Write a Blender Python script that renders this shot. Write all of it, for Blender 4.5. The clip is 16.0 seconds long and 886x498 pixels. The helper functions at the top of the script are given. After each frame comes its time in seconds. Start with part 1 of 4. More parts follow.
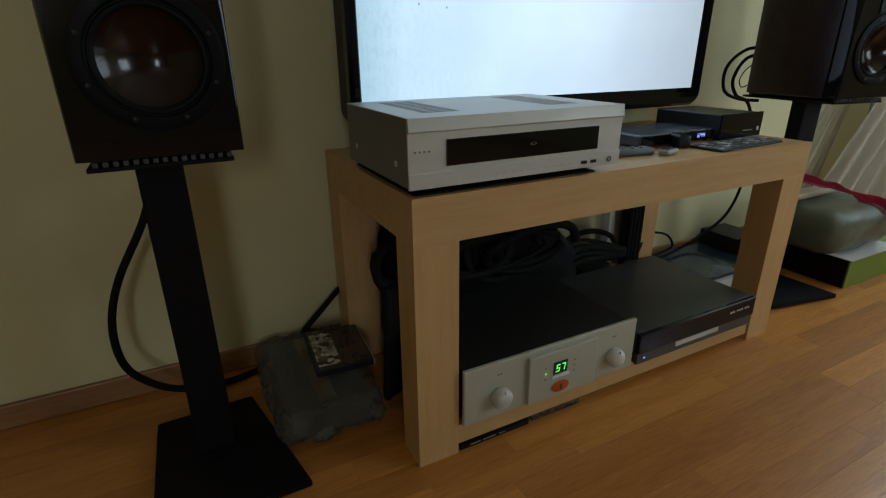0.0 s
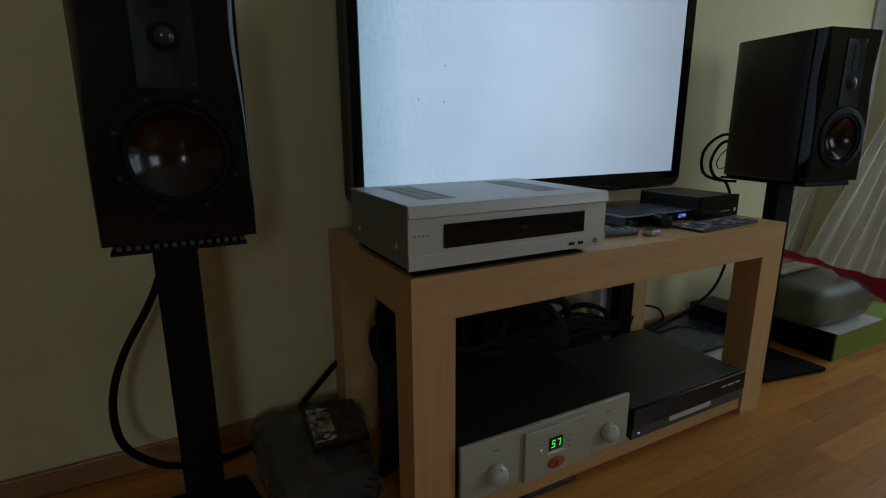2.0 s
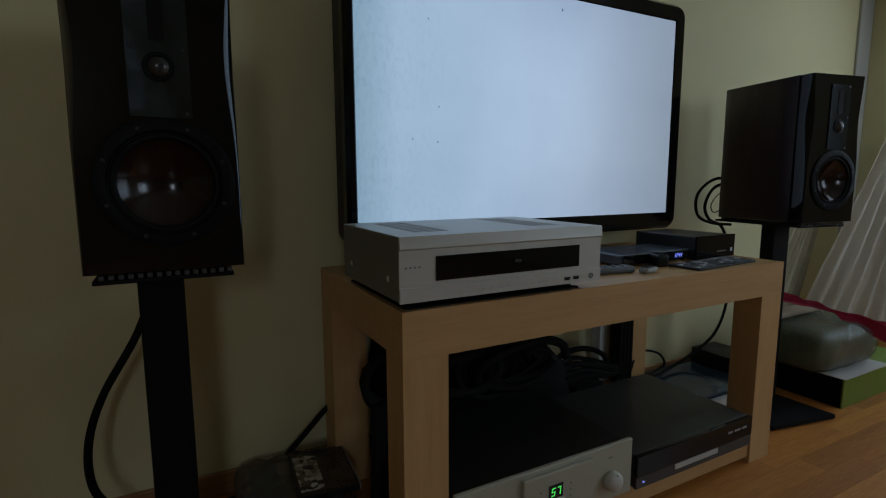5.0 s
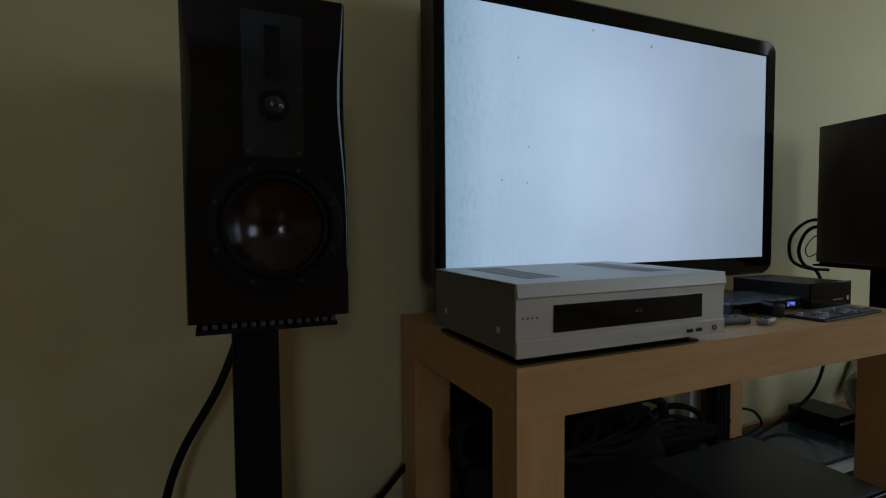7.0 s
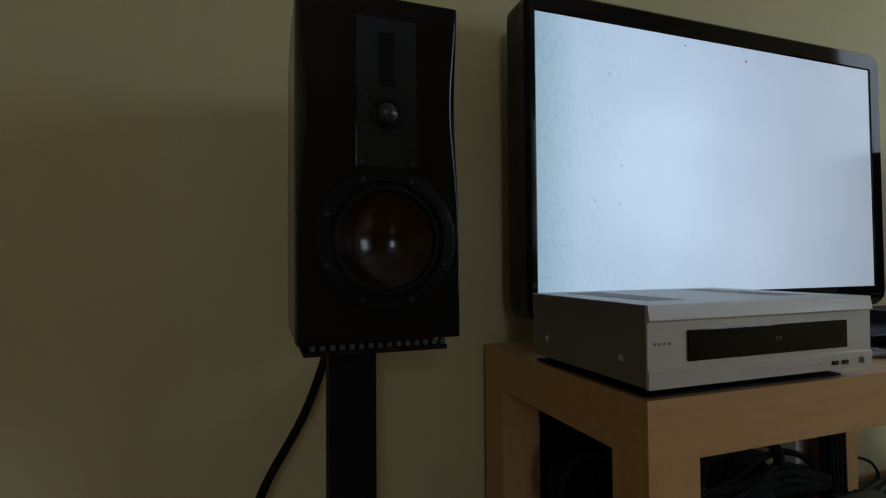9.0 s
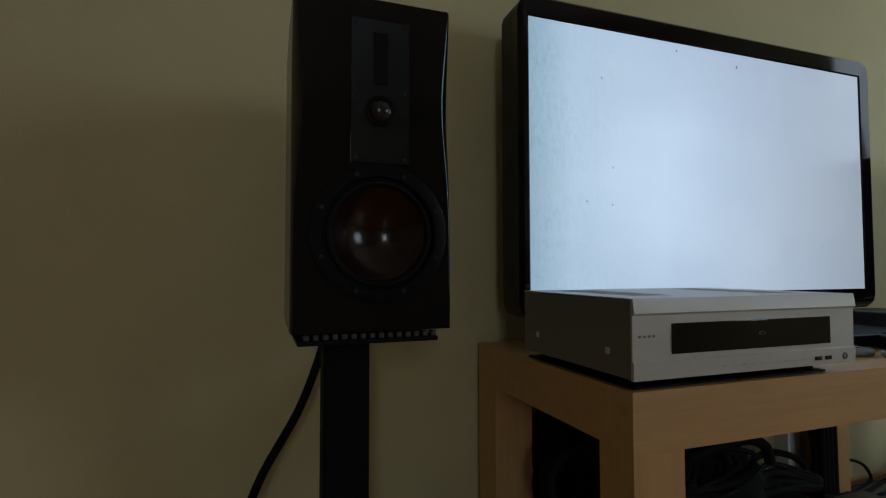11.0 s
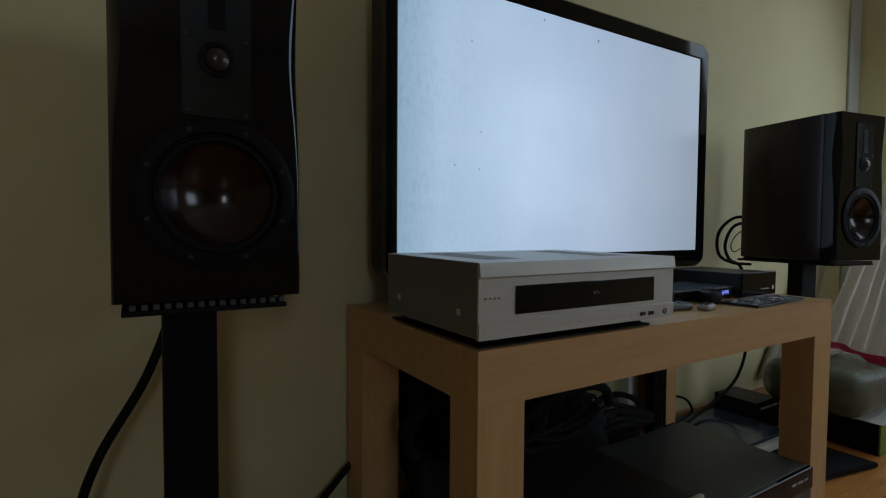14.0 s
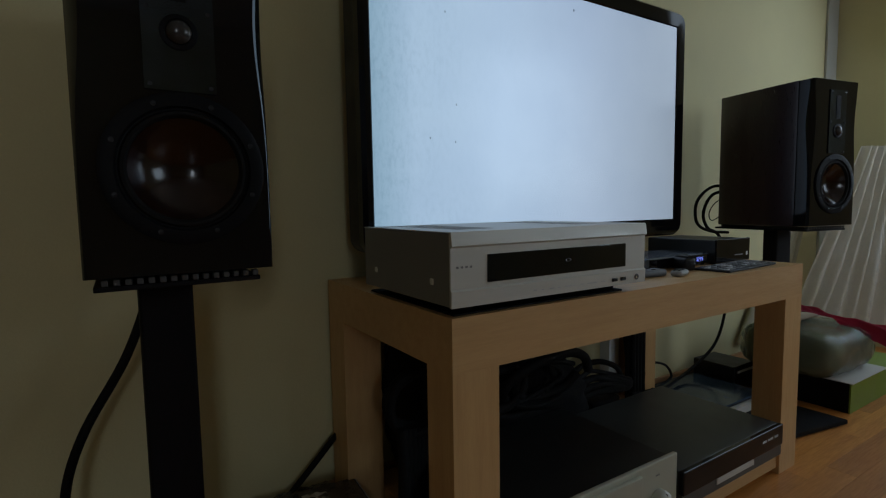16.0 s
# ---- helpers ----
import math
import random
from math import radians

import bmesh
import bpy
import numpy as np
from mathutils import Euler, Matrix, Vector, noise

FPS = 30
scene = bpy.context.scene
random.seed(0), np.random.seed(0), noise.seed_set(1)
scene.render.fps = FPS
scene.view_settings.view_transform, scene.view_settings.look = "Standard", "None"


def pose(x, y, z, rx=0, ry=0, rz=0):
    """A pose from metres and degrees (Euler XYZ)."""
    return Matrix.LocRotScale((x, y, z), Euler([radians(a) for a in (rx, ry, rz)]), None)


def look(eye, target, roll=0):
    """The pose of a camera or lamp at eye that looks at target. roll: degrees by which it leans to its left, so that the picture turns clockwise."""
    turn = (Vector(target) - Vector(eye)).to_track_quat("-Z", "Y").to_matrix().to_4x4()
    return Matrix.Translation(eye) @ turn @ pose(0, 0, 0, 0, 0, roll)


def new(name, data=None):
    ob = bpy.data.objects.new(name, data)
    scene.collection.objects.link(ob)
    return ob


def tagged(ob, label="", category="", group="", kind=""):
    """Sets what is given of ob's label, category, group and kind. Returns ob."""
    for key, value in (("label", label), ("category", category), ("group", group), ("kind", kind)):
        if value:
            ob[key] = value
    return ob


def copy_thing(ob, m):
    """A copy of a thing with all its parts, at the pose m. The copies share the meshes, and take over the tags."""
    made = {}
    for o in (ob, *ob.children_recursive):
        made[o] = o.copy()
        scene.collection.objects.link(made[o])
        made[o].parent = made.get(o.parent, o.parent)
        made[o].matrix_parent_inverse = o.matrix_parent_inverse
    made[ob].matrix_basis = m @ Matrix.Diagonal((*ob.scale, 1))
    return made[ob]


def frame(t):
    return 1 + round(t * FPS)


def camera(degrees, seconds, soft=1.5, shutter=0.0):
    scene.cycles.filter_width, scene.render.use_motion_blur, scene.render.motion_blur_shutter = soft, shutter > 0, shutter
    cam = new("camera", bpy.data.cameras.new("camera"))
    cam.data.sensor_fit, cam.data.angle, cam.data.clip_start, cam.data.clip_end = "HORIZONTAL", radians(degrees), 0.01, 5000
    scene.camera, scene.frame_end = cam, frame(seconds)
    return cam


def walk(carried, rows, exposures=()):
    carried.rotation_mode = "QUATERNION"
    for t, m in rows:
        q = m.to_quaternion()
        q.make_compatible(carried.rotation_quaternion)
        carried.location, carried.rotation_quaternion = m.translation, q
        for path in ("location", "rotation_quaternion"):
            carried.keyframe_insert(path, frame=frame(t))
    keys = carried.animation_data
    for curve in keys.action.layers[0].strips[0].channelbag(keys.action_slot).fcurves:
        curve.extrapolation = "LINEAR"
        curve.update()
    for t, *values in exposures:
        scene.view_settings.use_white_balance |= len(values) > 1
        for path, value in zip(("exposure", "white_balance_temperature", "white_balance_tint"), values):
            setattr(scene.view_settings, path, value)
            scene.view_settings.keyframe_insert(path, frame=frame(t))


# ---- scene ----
cam = camera(82.0, 16.0, soft=1.2)
PATH = [
    (0, (0.053, 0.031, 0.75), (0.908, 1.689, 0.029), -0.5),
    (0.5, (0.053, 0.03, 0.75), (0.924, 1.702, 0.082), -0.4),
    (1, (0.047, 0.019, 0.769), (0.936, 1.71, 0.177), -0.3),
    (1.5, (0.035, -0.002, 0.777), (0.937, 1.706, 0.259), -0.3),
    (2, (0.03, -0.006, 0.782), (0.94, 1.713, 0.317), -0.2),
    (2.5, (0.041, -0.022, 0.771), (0.955, 1.71, 0.364), -0.2),
    (3, (0.045, -0.032, 0.758), (0.965, 1.707, 0.402), -0.1),
    (3.5, (0.045, -0.034, 0.753), (0.97, 1.71, 0.435), -0.1),
    (6, (0.039, 0.056, 0.745), (0.966, 1.816, 0.544), -0.4),
    (6.5, (-0.002, 0.092, 0.745), (0.874, 1.884, 0.602), -0.4),
    (7, (-0.032, 0.112, 0.744), (0.782, 1.936, 0.652), -0.4),
    (7.5, (-0.055, 0.13, 0.742), (0.698, 1.982, 0.687), -0.5),
    (8, (-0.088, 0.167, 0.738), (0.624, 2.035, 0.725), -0.5),
    (8.5, (-0.107, 0.205, 0.727), (0.577, 2.084, 0.758), -0.6),
    (11, (-0.101, 0.18, 0.698), (0.571, 2.062, 0.781), -0.1),
    (11.5, (-0.111, 0.185, 0.707), (0.6, 2.052, 0.802), -0.2),
    (12, (-0.135, 0.191, 0.713), (0.615, 2.043, 0.805), -0.4),
    (12.5, (-0.143, 0.191, 0.712), (0.661, 2.021, 0.777), -0.4),
    (13, (-0.103, 0.184, 0.711), (0.794, 1.971, 0.729), 0.1),
    (13.5, (-0.067, 0.172, 0.706), (0.92, 1.911, 0.67), 0.5),
    (14, (-0.047, 0.162, 0.707), (0.995, 1.867, 0.626), 0.4),
    (14.5, (-0.037, 0.156, 0.701), (1.023, 1.849, 0.594), -0.2),
    (15, (-0.035, 0.148, 0.699), (1.032, 1.834, 0.567), -0.6),
    (15.5, (-0.031, 0.14, 0.698), (1.043, 1.821, 0.545), -0.7),
    (16, (-0.032, 0.139, 0.696), (1.041, 1.818, 0.53), -0.9),
]
EXPOSURES = [(0.0, 0.66, 6500, 10), (0.5, 0.72, 6500, 10), (1.0, 0.18, 6300, 12), (1.5, -0.06, 6200, 12), (2.5, -0.10, 6120, 13), (3.5, -0.17, 6080, 13), (6.0, -0.22, 6050, 15),
             (7.5, -0.15, 6200, 15), (8.5, 0.04, 6350, 15), (11.0, 0.08, 6420, 15), (12.5, 0.04, 6370, 15), (14.0, -0.04, 6200, 15), (16.0, -0.08, 6150, 14)]
walk(cam, [(t, look(eye, target, roll)) for t, eye, target, roll in PATH], EXPOSURES)

# ---- world, daylight through the windows ----
world = bpy.data.worlds.new("world")
scene.world = world
world.use_nodes = True
wn = world.node_tree.nodes
sky = wn.new("ShaderNodeTexSky")
sky.sky_type, sky.sun_disc = "NISHITA", False
sky.sun_elevation, sky.sun_rotation = radians(35), radians(200)
world.node_tree.links.new(sky.outputs["Color"], wn["Background"].inputs["Color"])
wn["Background"].inputs["Strength"].default_value = 0.06

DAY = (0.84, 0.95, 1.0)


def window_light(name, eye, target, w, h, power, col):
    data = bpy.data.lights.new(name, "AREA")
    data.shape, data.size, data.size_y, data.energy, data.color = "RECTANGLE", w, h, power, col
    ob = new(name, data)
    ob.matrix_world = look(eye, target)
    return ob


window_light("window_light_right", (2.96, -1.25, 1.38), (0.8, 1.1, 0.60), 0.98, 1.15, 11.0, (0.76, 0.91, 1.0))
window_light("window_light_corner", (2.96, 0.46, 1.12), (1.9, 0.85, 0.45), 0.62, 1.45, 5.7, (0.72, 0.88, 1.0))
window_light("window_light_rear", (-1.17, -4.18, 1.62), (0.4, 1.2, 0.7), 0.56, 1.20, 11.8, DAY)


# ---- materials ----
def nodes_of(name):
    m = bpy.data.materials.new(name)
    m.use_nodes = True
    nt = m.node_tree
    return m, nt, nt.nodes["Principled BSDF"]


def coords(nt, stretch=(1, 1, 1), per_object=False):
    tc = nt.nodes.new("ShaderNodeTexCoord")
    mp = nt.nodes.new("ShaderNodeMapping")
    mp.inputs["Scale"].default_value = stretch
    nt.links.new(tc.outputs["Object"], mp.inputs["Vector"])
    if per_object:
        info = nt.nodes.new("ShaderNodeObjectInfo")
        mul = nt.nodes.new("ShaderNodeMath")
        mul.operation = "MULTIPLY"
        mul.inputs[1].default_value = 60.0
        nt.links.new(info.outputs["Random"], mul.inputs[0])
        nt.links.new(mul.outputs[0], mp.inputs["Location"])
    return mp.outputs["Vector"]


def noise_tex(nt, vec, scale, detail=4.0, rough=0.55):
    n = nt.nodes.new("ShaderNodeTexNoise")
    n.inputs["Scale"].default_value = scale
    n.inputs["Detail"].default_value = detail
    n.inputs["Roughness"].default_value = rough
    nt.links.new(vec, n.inputs["Vector"])
    return n.outputs["Fac"]


def ramp(nt, fac, stops):
    r = nt.nodes.new("ShaderNodeValToRGB")
    e = r.color_ramp.elements
    while len(e) < len(stops):
        e.new(0.5)
    for el, (p, c) in zip(e, stops):
        el.position = p
        el.color = (*c, 1) if len(c) == 3 else c
    nt.links.new(fac, r.inputs["Fac"])
    return r.outputs["Color"]


def mix(nt, a, b, fac, kind="MIX"):
    m = nt.nodes.new("ShaderNodeMix")
    m.data_type, m.blend_type = "RGBA", kind
    for sock, v in ((m.inputs["Factor"], fac), (m.inputs["A"], a), (m.inputs["B"], b)):
        if isinstance(v, (int, float)):
            sock.default_value = v
        elif isinstance(v, tuple):
            sock.default_value = (*v, 1)
        else:
            nt.links.new(v, sock)
    return m.outputs["Result"]


def bumped(nt, bsdf, height, strength, dist=0.002):
    b = nt.nodes.new("ShaderNodeBump")
    b.inputs["Strength"].default_value = strength
    b.inputs["Distance"].default_value = dist
    nt.links.new(height, b.inputs["Height"])
    nt.links.new(b.outputs["Normal"], bsdf.inputs["Normal"])


def shade(c, k):
    return tuple(min(1.0, v * k) for v in c)


def pbr(name, col, rough=0.5, metal=0.0, var=0.15, scale=6.0, fine=150.0, bump=0.1, stretch=(1, 1, 1),
        coat=0.0, spec=0.5, rvar=0.12):
    """A surface with large stains and fine grain."""
    m, nt, b = nodes_of(name)
    v = coords(nt, stretch)
    big, small = noise_tex(nt, v, scale), noise_tex(nt, v, fine, 3.0)
    c1 = ramp(nt, big, [(0.3, shade(col, 1 - var)), (0.7, shade(col, 1 + var))])
    c2 = ramp(nt, small, [(0.3, (1 - var * 0.6,) * 3), (0.7, (1.0,) * 3)])
    nt.links.new(mix(nt, c1, c2, 1.0, "MULTIPLY"), b.inputs["Base Color"])
    r = ramp(nt, big, [(0.25, (max(0.02, rough - rvar),) * 3), (0.75, (min(1, rough + rvar),) * 3)])
    nt.links.new(r, b.inputs["Roughness"])
    b.inputs["Metallic"].default_value = metal
    b.inputs["Coat Weight"].default_value = coat
    b.inputs["Coat Roughness"].default_value = 0.06
    b.inputs["Specular IOR Level"].default_value = spec
    if bump:
        bumped(nt, b, small, bump)
    return m


def wood(name, light, dark, stretch, rough=0.45, per_object=False, tone=0.0, coat=0.0, scale=3.0, figure=0.42):
    """Grain drawn out along one axis; stretch is small along the grain."""
    m, nt, b = nodes_of(name)
    v = coords(nt, stretch, per_object)
    big, grain = noise_tex(nt, v, scale, 5.0, 0.6), noise_tex(nt, v, scale * 9, 6.0, 0.7)
    c = mix(nt, ramp(nt, big, [(0.3, dark), (0.62, light)]),
            ramp(nt, grain, [(0.35, shade(dark, 0.85)), (0.6, light)]), figure)
    if tone:
        info = nt.nodes.new("ShaderNodeObjectInfo")
        t = ramp(nt, info.outputs["Random"], [(0.0, (1 - tone, 1 - tone * 1.15, 1 - tone * 1.3)), (1.0, (1.0, 1.0, 1.0))])
        c = mix(nt, c, t, 1.0, "MULTIPLY")
    nt.links.new(c, b.inputs["Base Color"])
    nt.links.new(ramp(nt, grain, [(0.3, (rough + 0.1,) * 3), (0.7, (rough - 0.06,) * 3)]), b.inputs["Roughness"])
    b.inputs["Coat Weight"].default_value = coat
    b.inputs["Coat Roughness"].default_value = 0.05
    bumped(nt, b, grain, 0.05, 0.001)
    return m


def glowing(name, col, strength):
    m, nt, b = nodes_of(name)
    b.inputs["Base Color"].default_value = (0.01, 0.01, 0.01, 1)
    b.inputs["Emission Color"].default_value = (*col, 1)
    b.inputs["Emission Strength"].default_value = strength
    return m


def clear_plastic(name, col, rough, weight, creases=40.0, bump=0.9):
    """Crumpled bubble film: mostly see-through, milky along its creases."""
    m, nt, b = nodes_of(name)
    v = coords(nt)
    vo = nt.nodes.new("ShaderNodeTexVoronoi")
    vo.feature = "DISTANCE_TO_EDGE"
    vo.inputs["Scale"].default_value = creases
    vo.inputs["Randomness"].default_value = 1.0
    warp = mix(nt, v, noise_tex(nt, v, 18.0, 3.0), 0.16)
    nt.links.new(warp, vo.inputs["Vector"])
    fine = noise_tex(nt, v, creases * 2.2, 6.0, 0.72)
    line = ramp(nt, vo.outputs["Distance"], [(0.0, (1.0,) * 3), (0.10, (0.25,) * 3), (0.3, (0.0,) * 3)])
    nt.links.new(ramp(nt, fine, [(0.3, shade(col, 0.85)), (0.7, col)]), b.inputs["Base Color"])
    nt.links.new(mix(nt, (weight,) * 3, (weight - 0.07,) * 3, line), b.inputs["Transmission Weight"])
    b.inputs["Roughness"].default_value = rough
    b.inputs["IOR"].default_value = 1.25
    bumped(nt, b, mix(nt, fine, line, 0.4), bump, 0.006)
    return m


WALL = pbr("cream_wall_paint", (0.64, 0.585, 0.335), 0.75, var=0.05, scale=2.5, fine=220, bump=0.22, spec=0.3)
WALL_GREY = pbr("grey_white_paint", (0.43, 0.43, 0.385), 0.7, var=0.05, scale=3, fine=200, bump=0.15)
CEIL = pbr("white_ceiling_paint", (0.78, 0.77, 0.72), 0.85, var=0.03, bump=0.15)
FLOOR = wood("honey_laminate", (0.66, 0.285, 0.060), (0.45, 0.160, 0.030), (0.7, 9, 9), 0.34, True, 0.30, 0.15)
FLOOR_JOINT = pbr("floor_joint", (0.30, 0.135, 0.04), 0.8)
SKIRT = wood("brown_skirting", (0.36, 0.19, 0.075), (0.24, 0.11, 0.04), (0.8, 10, 10), 0.4)
BIRCH_X = wood("birch_along", (0.575, 0.355, 0.150), (0.495, 0.290, 0.112), (1.2, 16, 16), 0.42, figure=0.22)
BIRCH_Y = wood("birch_across", (0.575, 0.355, 0.150), (0.495, 0.290, 0.112), (16, 1.2, 16), 0.42, figure=0.22)
BIRCH_Z = wood("birch_upright", (0.575, 0.355, 0.150), (0.495, 0.290, 0.112), (16, 16, 1.2), 0.42, figure=0.22)
SILVER = pbr("silver_brushed", (0.55, 0.55, 0.495), 0.45, 0.15, 0.04, 4, 400, 0.05, (1, 14, 14))
SILVER_TOP = pbr("silver_lid_paint", (0.52, 0.52, 0.50), 0.45, 0.2, 0.04, 5, 300, 0.05)
SILVER_DULL = pbr("silver_dull", (0.45, 0.45, 0.355), 0.5, 0.2, 0.05, 6, 300, 0.05)
VENT_GREY = pbr("vent_grey", (0.36, 0.36, 0.35), 0.5, 0.2)
SIDE_GREY = pbr("grey_side", (0.21, 0.21, 0.20), 0.5, 0.3, 0.05, 6, 250, 0.08)
BLACK = pbr("black_plastic", (0.008, 0.008, 0.009), 0.45, 0, 0.3, 10, 300, 0.05, spec=0.35)
BLACK_MATT = pbr("black_powder_coat", (0.0045, 0.004, 0.005), 0.6, 0, 0.3, 10, 500, 0.25, spec=0.14)
BLACK_GLOSS = pbr("black_lacquer", (0.006, 0.006, 0.007), 0.06, 0, 0.2, 8, 200, 0.0, spec=0.30, rvar=0.02)
BLACK_TOP = pbr("black_steel_lid", (0.022, 0.023, 0.022), 0.38, 0.2, 0.2, 4, 350, 0.12)
GLASS_DARK = pbr("dark_display_glass", (0.004, 0.006, 0.007), 0.06, 0, 0.1, 8, 200, 0.0, rvar=0.01)
RUBBER = pbr("black_rubber", (0.007, 0.007, 0.007), 0.72, 0, 0.2, 20, 300, 0.15, spec=0.14)
CHERRY = wood("dark_cherry_gloss", (0.018, 0.0040, 0.0075), (0.010, 0.0022, 0.0048), (12, 12, 1.2), 0.30, coat=0.45)
CONE = pbr("red_fibre_cone", (0.012, 0.0042, 0.0032), 0.17, 0, 0.35, 30, 500, 0.02, coat=0.12, spec=0.4, rvar=0.04)
PLATE = pbr("grey_metal_plate", (0.055, 0.072, 0.096), 0.09, 0.9, 0.1, 20, 500, 0.05)
RING = pbr("black_woofer_ring", (0.004, 0.0042, 0.005), 0.5, 0, 0.3, 10, 300, 0.05, spec=0.1)
CHROME = pbr("worn_metal", (0.55, 0.52, 0.46), 0.25, 1.0, 0.08, 20, 300, 0.03)
PAD = pbr("pale_pad", (0.055, 0.055, 0.053), 0.6)
FILM = clear_plastic("bubble_film", (0.86, 0.88, 0.84), 0.10, 0.97, 28.0, 0.35)
FILM_GREEN = clear_plastic("bubble_film_bundle", (0.78, 0.82, 0.70), 0.10, 0.95, 22.0, 0.30)
PAPER = pbr("white_paper", (0.52, 0.51, 0.47), 0.6, 0, 0.05, 8, 200, 0.05)
CARD = pbr("brown_card", (0.33, 0.26, 0.18), 0.75, 0, 0.12, 10, 200, 0.1)
GREEN = pbr("lime_green_card", (0.16, 0.24, 0.028), 0.5, 0, 0.15, 9, 150, 0.08)
RED = pbr("crimson_cloth", (0.42, 0.015, 0.055), 0.8, 0, 0.2, 8, 600, 0.4)


def glitter_fabric():
    """Metal-threaded curtain cloth: bright and dull flecks a few millimetres across."""
    m, nt, b = nodes_of("glitter_curtain_cloth")
    v = coords(nt)
    fleck, broad = noise_tex(nt, v, 240.0, 2.0, 0.8), noise_tex(nt, v, 9.0, 3.0)
    c = ramp(nt, fleck, [(0.34, (0.50, 0.45, 0.36)), (0.52, (0.78, 0.73, 0.62)), (0.66, (0.97, 0.96, 0.94))])
    nt.links.new(mix(nt, c, ramp(nt, broad, [(0.3, (0.82, 0.80, 0.74)), (0.7, (1.0,) * 3)]), 1.0, "MULTIPLY"), b.inputs["Base Color"])
    nt.links.new(ramp(nt, fleck, [(0.45, (0.10,) * 3), (0.62, (0.6,) * 3)]), b.inputs["Metallic"])
    b.inputs["Roughness"].default_value = 0.24
    bumped(nt, b, fleck, 1.0, 0.003)
    return m


FOIL = glitter_fabric()
# the same curtain cloth where it lies in shade; the shade is in the colour
CLOTH_SHADED = pbr("shaded_curtain_cloth", (0.43, 0.38, 0.255), 0.6, 0.1, 0.12, 14, 260, 0.5)
_nt = FOIL.node_tree
_tr, _mx = _nt.nodes.new("ShaderNodeBsdfTranslucent"), _nt.nodes.new("ShaderNodeMixShader")
_tr.inputs["Color"].default_value = (0.95, 0.92, 0.84, 1)
_mx.inputs["Fac"].default_value = 0.30
_nt.links.new(_nt.nodes["Principled BSDF"].outputs[0], _mx.inputs[1])
_nt.links.new(_tr.outputs[0], _mx.inputs[2])
_nt.links.new(_mx.outputs[0], _nt.nodes["Material Output"].inputs["Surface"])
ORANGE = pbr("orange_badge", (0.44, 0.085, 0.02), 0.3, 0.2, 0.15, 20)
BLUE_GLOSS = pbr("blue_glossy_cover", (0.035, 0.055, 0.085), 0.14, 0, 0.45, 5, 60, 0.0)
INK = pbr("pale_ink", (0.45, 0.46, 0.46), 0.6)
INK_GREY = pbr("grey_ink", (0.20, 0.20, 0.19), 0.6)
COVER = pbr("dark_brown_cover", (0.045, 0.032, 0.024), 0.25, 0, 0.4, 25)
WHITE_PLASTIC = pbr("white_plastic", (0.70, 0.70, 0.67), 0.4, 0, 0.04)
GREY_PLASTIC = pbr("grey_plastic", (0.10, 0.11, 0.12), 0.45, 0, 0.1)
GREEN_GLOW = glowing("green_display_glow", (0.10, 1.0, 0.12), 0.75)
BLUE_GLOW = glowing("blue_display_glow", (0.22, 0.28, 1.0), 1.1)
WIN_GLASS = pbr("window_pane", (0.9, 0.95, 0.95), 0.02, 0, 0.0, bump=0.0, rvar=0.0)
WIN_GLASS.node_tree.nodes["Principled BSDF"].inputs["Transmission Weight"].default_value = 1.0


